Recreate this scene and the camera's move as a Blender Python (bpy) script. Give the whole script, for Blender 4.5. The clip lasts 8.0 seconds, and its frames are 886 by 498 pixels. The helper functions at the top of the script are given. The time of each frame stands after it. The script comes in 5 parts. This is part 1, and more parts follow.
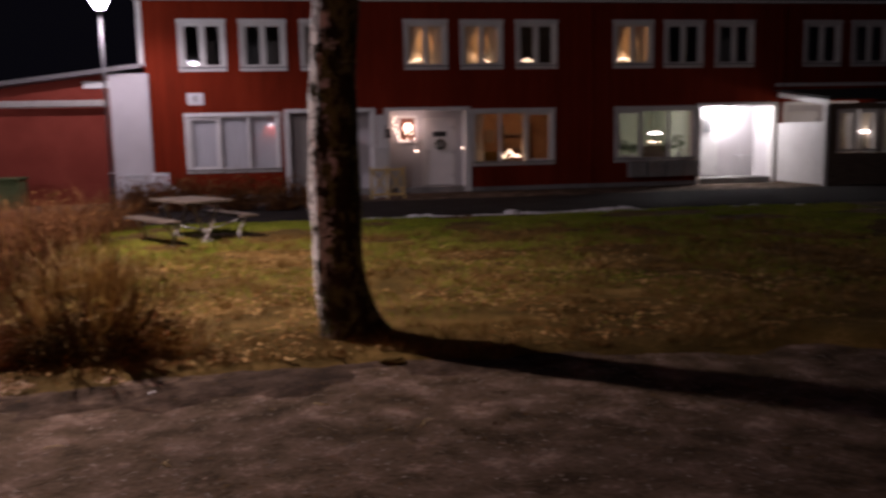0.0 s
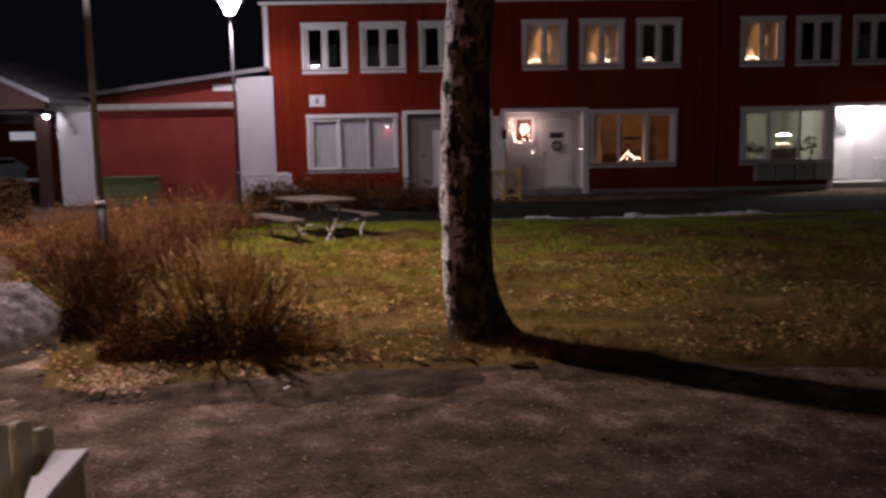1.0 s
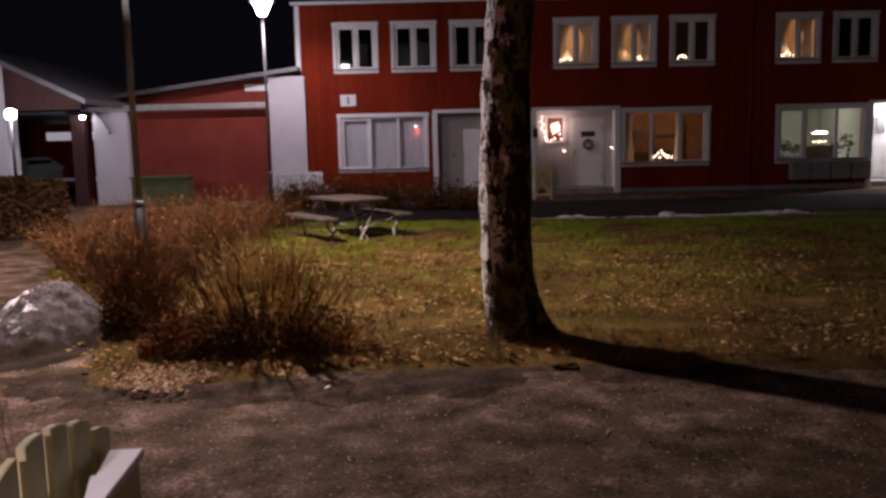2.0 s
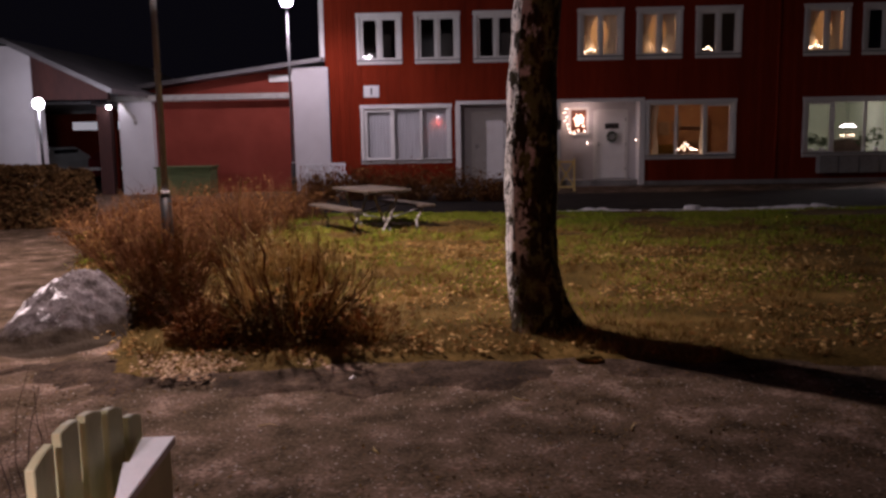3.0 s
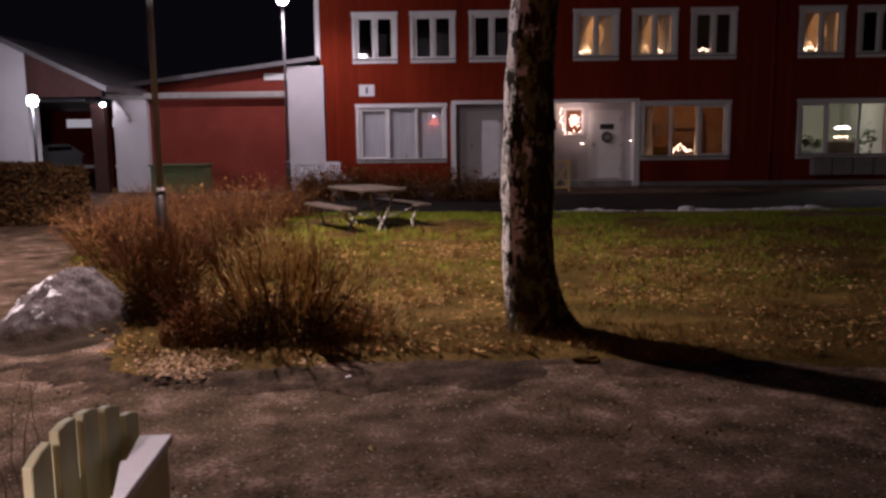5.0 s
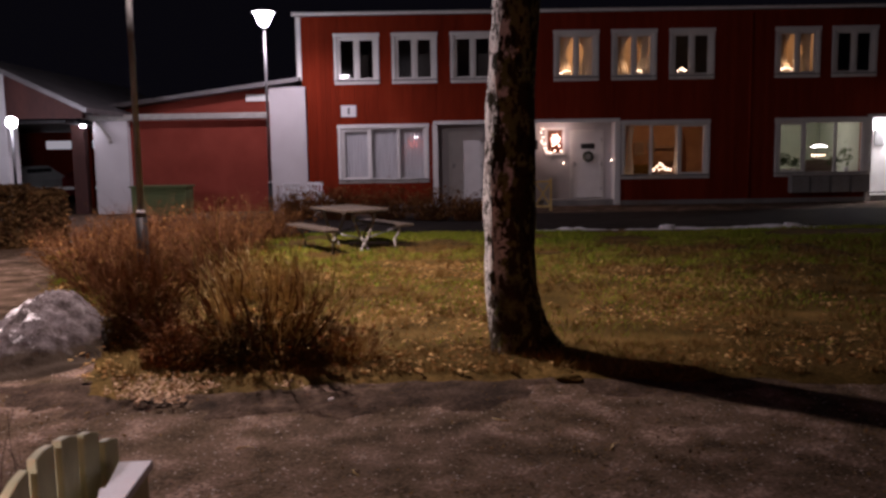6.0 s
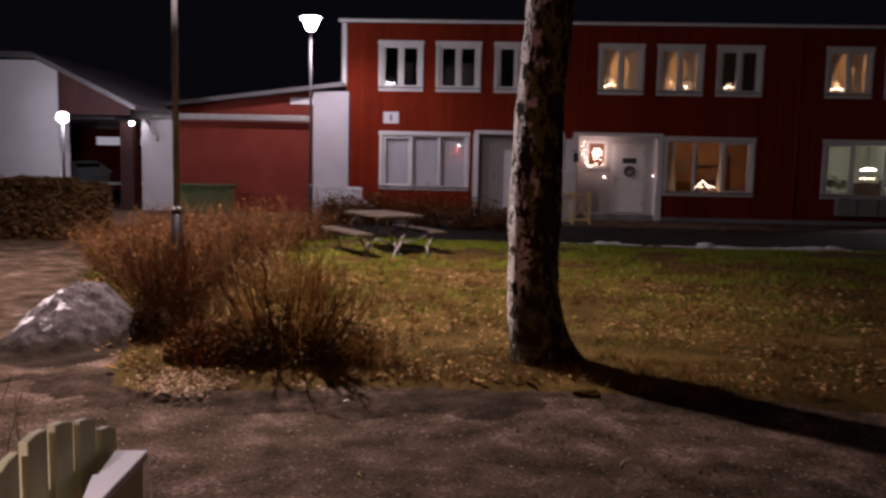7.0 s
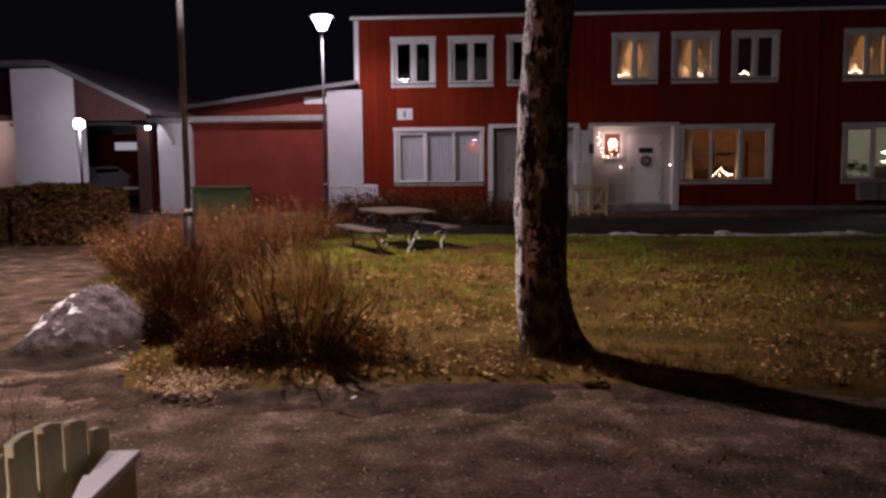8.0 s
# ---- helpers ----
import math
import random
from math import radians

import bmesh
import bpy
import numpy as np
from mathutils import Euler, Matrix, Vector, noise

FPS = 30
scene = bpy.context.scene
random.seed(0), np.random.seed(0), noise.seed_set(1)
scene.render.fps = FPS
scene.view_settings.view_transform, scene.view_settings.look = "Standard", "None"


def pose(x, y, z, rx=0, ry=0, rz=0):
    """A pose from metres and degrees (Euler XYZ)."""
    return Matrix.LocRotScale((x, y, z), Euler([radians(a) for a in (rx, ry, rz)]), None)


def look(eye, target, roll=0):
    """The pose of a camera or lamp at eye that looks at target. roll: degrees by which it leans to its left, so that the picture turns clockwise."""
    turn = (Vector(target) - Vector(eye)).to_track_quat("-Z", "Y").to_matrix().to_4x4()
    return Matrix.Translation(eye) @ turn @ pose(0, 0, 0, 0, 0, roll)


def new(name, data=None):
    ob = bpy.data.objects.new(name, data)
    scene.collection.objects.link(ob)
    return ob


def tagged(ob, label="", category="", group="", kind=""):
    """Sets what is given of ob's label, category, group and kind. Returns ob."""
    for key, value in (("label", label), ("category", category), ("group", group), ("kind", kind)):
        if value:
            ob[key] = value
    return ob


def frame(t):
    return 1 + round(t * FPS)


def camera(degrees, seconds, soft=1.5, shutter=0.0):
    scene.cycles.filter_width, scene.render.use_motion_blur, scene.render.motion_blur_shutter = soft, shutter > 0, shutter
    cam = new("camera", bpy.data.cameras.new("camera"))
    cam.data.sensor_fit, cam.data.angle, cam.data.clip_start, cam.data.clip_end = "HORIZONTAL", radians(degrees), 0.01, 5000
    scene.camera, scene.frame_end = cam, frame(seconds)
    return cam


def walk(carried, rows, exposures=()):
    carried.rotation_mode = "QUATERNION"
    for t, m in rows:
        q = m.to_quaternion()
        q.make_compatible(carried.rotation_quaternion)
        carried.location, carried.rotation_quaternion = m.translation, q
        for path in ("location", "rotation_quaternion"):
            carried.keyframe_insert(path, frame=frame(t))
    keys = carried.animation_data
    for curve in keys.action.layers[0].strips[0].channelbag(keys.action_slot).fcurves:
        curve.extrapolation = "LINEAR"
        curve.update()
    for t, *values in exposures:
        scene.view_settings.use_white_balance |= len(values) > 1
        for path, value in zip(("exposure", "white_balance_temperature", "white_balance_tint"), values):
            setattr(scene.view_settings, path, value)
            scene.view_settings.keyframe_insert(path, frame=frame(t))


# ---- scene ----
cam = camera(56.2, 8.0, soft=2.8, shutter=1.0)
PATH = [
    (0, (1.021, -0.988, 1.591), (1.341, 0.968, 1.323), -1.2),
    (0.5, (0.927, -0.902, 1.572), (1.099, 1.073, 1.308), -1.1),
    (1, (0.865, -0.854, 1.57), (0.925, 1.128, 1.312), -1.1),
    (1.5, (0.81, -0.82, 1.569), (0.832, 1.163, 1.315), -1.2),
    (3, (0.748, -0.812, 1.571), (0.691, 1.168, 1.293), -1.0),
    (3.5, (0.734, -0.804, 1.566), (0.675, 1.175, 1.283), -0.6),
    (4, (0.738, -0.813, 1.568), (0.682, 1.166, 1.281), -0.7),
    (5.5, (0.73, -0.809, 1.571), (0.704, 1.174, 1.311), -0.8),
    (6, (0.735, -0.813, 1.577), (0.734, 1.174, 1.344), -0.9),
    (6.5, (0.773, -0.812, 1.563), (0.786, 1.175, 1.336), -0.1),
    (7, (0.865, -0.817, 1.569), (0.766, 1.169, 1.357), 1.2),
    (7.5, (0.936, -0.791, 1.558), (0.789, 1.192, 1.34), 0.1),
    (8, (0.971, -0.787, 1.554), (0.822, 1.195, 1.332), -0.5),
]
walk(cam, [(t, look(eye, target, roll)) for t, eye, target, roll in PATH],
     [(0.0, 0.0, 6450, 30), (8.0, 0.0, 6450, 30)])

# ---- night sky and lamps ----
world = bpy.data.worlds.new("night")
scene.world = world
world.use_nodes = True
world.node_tree.nodes["Background"].inputs[0].default_value = (0.42, 0.41, 0.62, 1)
world.node_tree.nodes["Background"].inputs[1].default_value = 0.0050


def lamp(name, place, power, colour=(1, 1, 1), size=0.08):
    data = bpy.data.lights.new(name, "POINT")
    data.energy, data.color, data.shadow_soft_size = power, colour, size
    ob = new(name, data)
    ob.location = place
    return ob


COLD, WARM, PALE = (0.86, 0.90, 1.0), (1.0, 0.64, 0.33), (1.0, 0.93, 0.80)
LAMP_A, LAMP_B, LAMP_C = (-2.62, 8.4), (-3.84, 21.3), (-9.57, 19.3)


def shaded_lamp(name, place, power, colour, size, cone, blend):
    """A lamp under a hat: it throws its light downwards and outwards only."""
    data = bpy.data.lights.new(name, "SPOT")
    data.energy, data.color, data.shadow_soft_size = power, colour, size
    data.spot_size, data.spot_blend = radians(cone), blend
    new(name, data).location = place


# the opal cone of the nearer street lamp glows all round, and its reflector throws a pool downwards
shaded_lamp("street_light", (*LAMP_A, 5.12), 3700, (1.0, 0.85, 0.73), 0.10, 126, 0.75)
lamp("street_light", (*LAMP_A, 5.16), 480, (1.0, 0.88, 0.82), 0.10)
shaded_lamp("street_light", (*LAMP_B, 5.16), 450, (1.0, 0.90, 0.97), 0.12, 172, 0.45)
lamp("garden_light", (*LAMP_C, 2.43), 105, COLD, 0.06)
lamp("wall_light", (-9.75, 23.72, 2.50), 1.5, COLD, 0.04)
lamp("porch_light", (15.0, 25.4, 2.28), 160, (0.95, 1.0, 0.97), 0.10)
lamp("porch_light", (4.3, 24.72, 1.95), 9.0, (1.0, 0.80, 0.68), 0.06)
# unseen porch lamp assumed behind the yard; it lights the gate and near gravel
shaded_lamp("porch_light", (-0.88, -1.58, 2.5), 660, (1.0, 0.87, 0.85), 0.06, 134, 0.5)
lamp("porch_light", (-14.3, 21.7, 2.45), 26, (1.0, 0.50, 0.25), 0.06)


# ---- materials ----
def material(name, colours, scale=4.0, stretch=(1, 1, 1), rough=0.7, bump=0.15, detail=6.0, metal=0.0, fine=None, spread=(0.35, 0.65), per_island=0.0):
    """Noise of two scales between two or three colours, with relief."""
    m = bpy.data.materials.new(name)
    m.use_nodes = True
    n, link = m.node_tree.nodes, m.node_tree.links.new
    shader = n["Principled BSDF"]
    where, turn = n.new("ShaderNodeTexCoord"), n.new("ShaderNodeMapping")
    turn.inputs["Scale"].default_value = stretch
    link(where.outputs["Object"], turn.inputs["Vector"])
    coarse, small = n.new("ShaderNodeTexNoise"), n.new("ShaderNodeTexNoise")
    coarse.inputs["Scale"].default_value, coarse.inputs["Detail"].default_value = scale, detail
    small.inputs["Scale"].default_value, small.inputs["Detail"].default_value = fine or scale * 9, 4
    link(turn.outputs[0], coarse.inputs["Vector"]), link(turn.outputs[0], small.inputs["Vector"])
    mix = n.new("ShaderNodeMix")
    mix.inputs["Factor"].default_value = 0.4
    link(coarse.outputs["Fac"], mix.inputs["A"]), link(small.outputs["Fac"], mix.inputs["B"])
    ramp = n.new("ShaderNodeValToRGB")
    ramp.color_ramp.elements[0].position, ramp.color_ramp.elements[1].position = spread
    ramp.color_ramp.elements[0].color = (*colours[0], 1)
    ramp.color_ramp.elements[1].color = (*colours[-1], 1)
    for k, c in enumerate(colours[1:-1], 1):
        e = ramp.color_ramp.elements.new(spread[0] + (spread[1] - spread[0]) * k / (len(colours) - 1))
        e.color = (*c, 1)
    value = mix.outputs["Result"]
    if per_island:
        geo, add = n.new("ShaderNodeNewGeometry"), n.new("ShaderNodeMath")
        add.operation = "MULTIPLY_ADD"
        add.inputs[1].default_value = per_island
        link(geo.outputs["Random Per Island"], add.inputs[0]), link(value, add.inputs[2])
        value = add.outputs[0]
    link(value, ramp.inputs["Fac"])
    link(ramp.outputs["Color"], shader.inputs["Base Color"])
    shader.inputs["Roughness"].default_value, shader.inputs["Metallic"].default_value = rough, metal
    if bump:
        relief = n.new("ShaderNodeBump")
        relief.inputs["Strength"].default_value, relief.inputs["Distance"].default_value = bump, 0.02
        link(mix.outputs["Result"], relief.inputs["Height"])
        link(relief.outputs["Normal"], shader.inputs["Normal"])
    return m


def patched(m, scale, lo, hi, seed=0.0):
    """Lays broad lighter and darker patches of wear over a material's colour."""
    n, link = m.node_tree.nodes, m.node_tree.links.new
    shader = n["Principled BSDF"]
    base = shader.inputs["Base Color"].links[0].from_socket
    shift, tex, span, mix = n.new("ShaderNodeMapping"), n.new("ShaderNodeTexNoise"), n.new("ShaderNodeMapRange"), n.new("ShaderNodeMix")
    shift.inputs["Location"].default_value = (seed, seed, 0)
    tex.inputs["Scale"].default_value, tex.inputs["Detail"].default_value, tex.inputs["Roughness"].default_value = scale, 3, 0.6
    span.inputs["From Min"].default_value, span.inputs["From Max"].default_value = 0.32, 0.68
    span.inputs["To Min"].default_value, span.inputs["To Max"].default_value = lo, hi
    mix.data_type, mix.blend_type = "RGBA", "MULTIPLY"
    mix.inputs[0].default_value = 1.0
    link(n["Texture Coordinate"].outputs["Object"], shift.inputs[0]), link(shift.outputs[0], tex.inputs["Vector"])
    link(tex.outputs["Fac"], span.inputs[0]), link(span.outputs[0], mix.inputs[7]), link(base, mix.inputs[6])
    link(mix.outputs[2], shader.inputs["Base Color"])
    return m


def glow(name, colour, strength):
    m = bpy.data.materials.new(name)
    m.use_nodes = True
    shader = m.node_tree.nodes["Principled BSDF"]
    shader.inputs["Base Color"].default_value = (*colour, 1)
    shader.inputs["Emission Color"].default_value = (*colour, 1)
    shader.inputs["Emission Strength"].default_value = strength
    return m


def clear_glass(name, tint=(1, 1, 1), rough=0.02):
    m = bpy.data.materials.new(name)
    m.use_nodes = True
    n, link = m.node_tree.nodes, m.node_tree.links.new
    shader = n["Principled BSDF"]
    n.remove(shader)
    see, gloss, mix, edge = n.new("ShaderNodeBsdfTransparent"), n.new("ShaderNodeBsdfGlossy"), n.new("ShaderNodeMixShader"), n.new("ShaderNodeFresnel")
    see.inputs[0].default_value = (*tint, 1)
    gloss.inputs["Roughness"].default_value = rough
    edge.inputs["IOR"].default_value = 1.5
    link(edge.outputs[0], mix.inputs[0]), link(see.outputs[0], mix.inputs[1]), link(gloss.outputs[0], mix.inputs[2])
    link(mix.outputs[0], n["Material Output"].inputs[0])
    return m


RED = material("red_boards", [(0.14, 0.016, 0.005), (0.21, 0.023, 0.007), (0.27, 0.034, 0.011)], 1.2, (1, 1, 0.12), 0.75, 0.2, fine=14, per_island=0.12, spread=(0.3, 0.8))
RED_PLASTER = material("red_plaster", [(0.19, 0.036, 0.024), (0.25, 0.052, 0.034)], 1.5, rough=0.85, bump=0.2, fine=60)
WHITE = material("white_paint", [(0.66, 0.65, 0.62), (0.78, 0.77, 0.74)], 2.0, rough=0.5, bump=0.05)
WHITE_PLASTER = material("white_plaster", [(0.46, 0.44, 0.44), (0.60, 0.58, 0.58)], 0.8, rough=0.85, bump=0.15, fine=50)
OFFWHITE = material("room_wall", [(0.62, 0.52, 0.38), (0.72, 0.62, 0.46)], 1.0, rough=0.8, bump=0.0)
ROOM_GREEN = material("green_room_wall", [(0.40, 0.45, 0.36), (0.52, 0.56, 0.44)], 1.0, rough=0.8, bump=0.0)
# darkness of rooms with little or no lamp is put into this wall colour
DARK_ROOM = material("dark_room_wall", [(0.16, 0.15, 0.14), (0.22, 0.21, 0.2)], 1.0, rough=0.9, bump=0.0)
ROOM_ORANGE = material("terracotta_room_wall", [(0.20, 0.105, 0.05), (0.34, 0.19, 0.09)], 2.6, rough=0.8, bump=0.0)
ROOF = material("roof_felt", [(0.03, 0.03, 0.032), (0.06, 0.06, 0.06)], 2.0, rough=0.9, bump=0.3)
ZINC = material("zinc_fascia", [(0.10, 0.095, 0.095), (0.20, 0.19, 0.19)], 1.0, (0.4, 1, 3), 0.45, 0.05, metal=0.3)
GLASS = clear_glass("window_glass")
CURTAIN = material("linen_curtain", [(0.62, 0.54, 0.42), (0.80, 0.72, 0.58)], 3.0, (4, 4, 0.4), 0.9, 0.1)
NET = material("white_net_curtain", [(0.36, 0.37, 0.38), (0.52, 0.53, 0.54)], 3.0, (6, 6, 0.5), 0.9, 0.2)
CONCRETE = material("concrete", [(0.20, 0.19, 0.18), (0.32, 0.31, 0.29)], 2.0, rough=0.9, bump=0.3)
STEEL = material("galvanised_steel", [(0.16, 0.16, 0.16), (0.30, 0.30, 0.30)], 3.0, (1, 1, 0.3), 0.5, 0.05, metal=0.6)
BLACK = material("dark_paint", [(0.012, 0.012, 0.012), (0.03, 0.028, 0.026)], 6.0, rough=0.5, bump=0.05)
GREY_WOOD = material("weathered_wood", [(0.11, 0.075, 0.05), (0.19, 0.14, 0.10), (0.26, 0.20, 0.15)], 3.0, (1, 14, 14), 0.85, 0.3)
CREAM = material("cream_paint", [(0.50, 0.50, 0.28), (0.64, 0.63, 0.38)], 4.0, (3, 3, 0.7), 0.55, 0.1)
YELLOW = material("yellow_pine", [(0.64, 0.46, 0.15), (0.80, 0.62, 0.26)], 5.0, (3, 3, 0.5), 0.6, 0.1)
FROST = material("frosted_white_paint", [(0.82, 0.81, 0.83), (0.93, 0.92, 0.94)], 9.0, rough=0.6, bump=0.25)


def snow_material():
    """Old snow grey with grit; white patches gather on one flank and the crest, brown on the foot."""
    m = material("old_snow", [(0.030, 0.024, 0.020), (0.10, 0.083, 0.082), (0.165, 0.142, 0.148), (0.25, 0.225, 0.235)], 7.0, rough=0.9, bump=1.0, fine=38, detail=9.0, spread=(0.32, 0.66))
    n, link = m.node_tree.nodes, m.node_tree.links.new
    shader = n["Principled BSDF"]
    base, where = shader.inputs["Base Color"].links[0].from_socket, n["Texture Coordinate"].outputs["Object"]
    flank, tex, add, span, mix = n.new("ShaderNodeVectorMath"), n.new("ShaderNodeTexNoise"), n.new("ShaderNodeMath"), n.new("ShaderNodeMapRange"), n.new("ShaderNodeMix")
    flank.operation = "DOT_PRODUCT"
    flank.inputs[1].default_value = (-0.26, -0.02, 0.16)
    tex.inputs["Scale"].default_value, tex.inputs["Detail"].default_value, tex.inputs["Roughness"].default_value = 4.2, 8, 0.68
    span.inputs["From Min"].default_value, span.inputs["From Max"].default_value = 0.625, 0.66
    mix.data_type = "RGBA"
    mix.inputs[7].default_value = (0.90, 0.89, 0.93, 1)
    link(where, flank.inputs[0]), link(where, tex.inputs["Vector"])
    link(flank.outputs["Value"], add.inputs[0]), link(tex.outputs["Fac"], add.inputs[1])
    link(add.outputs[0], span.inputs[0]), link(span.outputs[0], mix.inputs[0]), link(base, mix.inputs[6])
    # brown cover that thickens towards the foot, with a ragged edge
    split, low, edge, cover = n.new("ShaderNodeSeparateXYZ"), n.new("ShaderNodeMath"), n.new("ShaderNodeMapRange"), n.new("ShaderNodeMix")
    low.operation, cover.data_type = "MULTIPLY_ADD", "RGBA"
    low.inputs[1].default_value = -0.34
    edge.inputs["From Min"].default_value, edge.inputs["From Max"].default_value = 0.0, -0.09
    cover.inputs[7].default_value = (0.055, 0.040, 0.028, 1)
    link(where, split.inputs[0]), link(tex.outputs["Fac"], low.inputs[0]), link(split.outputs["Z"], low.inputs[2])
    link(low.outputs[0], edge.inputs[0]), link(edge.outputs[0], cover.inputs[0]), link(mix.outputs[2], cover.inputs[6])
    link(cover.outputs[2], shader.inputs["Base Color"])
    return m


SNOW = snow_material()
GRAVEL = patched(material("gravel", [(0.022, 0.015, 0.010), (0.076, 0.052, 0.031), (0.135, 0.091, 0.066), (0.32, 0.225, 0.18)], 3.4, rough=1.0, bump=1.0, fine=46, detail=10.0, spread=(0.35, 0.66)), 0.8, 0.82, 1.24, 3.2)
SOIL = patched(material("dark_trodden_earth", [(0.020, 0.014, 0.009), (0.060, 0.039, 0.027), (0.12, 0.082, 0.060)], 5.0, rough=1.0, bump=1.0, fine=40, detail=8.0), 1.7, 0.6, 1.3)
TURF = patched(material("winter_turf", [(0.045, 0.031, 0.007), (0.105, 0.066, 0.016), (0.20, 0.122, 0.038)], 1.9, rough=0.95, bump=0.7, fine=34), 0.7, 0.6, 1.35)
ASPHALT = material("asphalt", [(0.014, 0.011, 0.009), (0.036, 0.028, 0.024)], 1.5, rough=1.0, bump=0.4, fine=80)
GRASS = material("grass_blades", [(0.11, 0.165, 0.014), (0.21, 0.27, 0.024), (0.35, 0.33, 0.055)], 0.5, rough=0.8, bump=0.0, fine=1.6, per_island=0.25, spread=(0.35, 0.85))
LEAVES = material("fallen_leaves", [(0.12, 0.052, 0.016), (0.30, 0.15, 0.045), (0.56, 0.36, 0.15)], 3, rough=0.8, bump=0.0, per_island=0.7, spread=(0.3, 1.3))
PALE_LEAF = material("bleached_leaves", [(0.14, 0.07, 0.035), (0.32, 0.19, 0.105), (0.60, 0.42, 0.28)], 3, rough=0.8, bump=0.0, per_island=0.7, spread=(0.3, 1.3))
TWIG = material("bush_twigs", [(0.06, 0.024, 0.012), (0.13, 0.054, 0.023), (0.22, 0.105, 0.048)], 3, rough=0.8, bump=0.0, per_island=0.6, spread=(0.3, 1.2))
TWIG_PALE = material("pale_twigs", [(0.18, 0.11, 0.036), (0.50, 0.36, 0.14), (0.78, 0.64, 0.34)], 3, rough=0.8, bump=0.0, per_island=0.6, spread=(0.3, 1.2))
DRY_LEAF = material("dry_bush_leaves", [(0.10, 0.038, 0.014), (0.20, 0.085, 0.028), (0.30, 0.155, 0.052)], 3, rough=0.8, bump=0.0, per_island=0.7, spread=(0.3, 1.3))
LAMP_GLOW = glow("lamp_diffuser", (0.92, 0.95, 1.0), 40)
BULB = glow("candle_bulb", (1.0, 0.76, 0.48), 15)
SIGN_INK = material("black_ink", [(0.01, 0.01, 0.01), (0.02, 0.02, 0.02)], 5, bump=0)


def bark_material():
    """Birch bark: white paper with dark cracked plates, lenticels and moss."""
    m = material("birch_bark", [(0.74, 0.71, 0.67), (0.90, 0.88, 0.85)], 5.0, rough=0.8, bump=0.6)
    n, link = m.node_tree.nodes, m.node_tree.links.new
    shader = n["Principled BSDF"]
    pale = shader.inputs["Base Color"].links[0].from_socket
    where = n["Texture Coordinate"].outputs["Object"]

    # olive and dark patches are weighted to the right front, leaving the left pale
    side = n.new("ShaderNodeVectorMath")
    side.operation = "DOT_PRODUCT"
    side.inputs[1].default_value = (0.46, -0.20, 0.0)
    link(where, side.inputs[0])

    def patches(scale, stretch, lo, hi, detail=5, sided=0.0):
        turn, tex, ramp = n.new("ShaderNodeMapping"), n.new("ShaderNodeTexNoise"), n.new("ShaderNodeMapRange")
        turn.inputs["Scale"].default_value = stretch
        tex.inputs["Scale"].default_value, tex.inputs["Detail"].default_value, tex.inputs["Roughness"].default_value = scale, detail, 0.65
        ramp.inputs["From Min"].default_value, ramp.inputs["From Max"].default_value = lo, hi
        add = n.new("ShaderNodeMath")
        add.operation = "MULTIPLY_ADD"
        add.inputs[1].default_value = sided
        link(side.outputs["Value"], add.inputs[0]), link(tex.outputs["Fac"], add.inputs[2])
        link(where, turn.inputs[0]), link(turn.outputs[0], tex.inputs[0]), link(add.outputs[0], ramp.inputs[0])
        return ramp.outputs[0]

    def over(base, colour, mask):
        mix = n.new("ShaderNodeMix")
        mix.data_type = "RGBA"
        mix.inputs[7].default_value = (*colour, 1)
        link(mask, mix.inputs[0]), link(base, mix.inputs[6])
        return mix.outputs[2]

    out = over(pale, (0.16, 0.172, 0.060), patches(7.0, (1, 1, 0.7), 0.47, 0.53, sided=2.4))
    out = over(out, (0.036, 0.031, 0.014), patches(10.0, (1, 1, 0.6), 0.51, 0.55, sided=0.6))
    out = over(out, (0.020, 0.015, 0.010), patches(26.0, (1, 1, 0.45), 0.55, 0.58))
    out = over(out, (0.05, 0.04, 0.03), patches(9.0, (1, 1, 5.0), 0.60, 0.66))
    # rugged black bark at the foot of an old birch
    split, high, rough_edge = n.new("ShaderNodeSeparateXYZ"), n.new("ShaderNodeMath"), n.new("ShaderNodeMapRange")
    link(where, split.inputs[0])
    high.operation = "MULTIPLY_ADD"
    high.inputs[1].default_value = 2.2
    link(patches(3.5, (1, 1, 0.7), 0.3, 0.7), high.inputs[0]), link(split.outputs["Z"], high.inputs[2])
    rough_edge.inputs["From Min"].default_value, rough_edge.inputs["From Max"].default_value = 1.6, 0.9
    link(high.outputs[0], rough_edge.inputs[0])
    out = over(out, (0.04, 0.03, 0.018), rough_edge.outputs[0])
    link(out, shader.inputs["Base Color"])
    return m


BARK = bark_material()
DOOR_WHITE = material("door_paint", [(0.70, 0.69, 0.67), (0.80, 0.79, 0.77)], 3.0, rough=0.4, bump=0.02)
GREEN_BOX = material("mossy_green_boards", [(0.05, 0.07, 0.022), (0.11, 0.13, 0.045)], 3.0, (0.5, 1, 6), 0.85, 0.3)
PLASTIC = material("white_plastic", [(0.66, 0.66, 0.66), (0.76, 0.76, 0.76)], 3.0, rough=0.4, bump=0.02)
HEDGE = material("brown_hedge_leaves", [(0.05, 0.028, 0.012), (0.11, 0.06, 0.025), (0.19, 0.11, 0.045)], 3, rough=0.8, bump=0.0, per_island=0.7, spread=(0.3, 1.3))
DRY_GRASS = material("dry_grass", [(0.09, 0.054, 0.016), (0.20, 0.120, 0.034), (0.38, 0.24, 0.085)], 0.9, rough=0.8, bump=0.0, fine=2.5, per_island=0.4, spread=(0.3, 1.0))
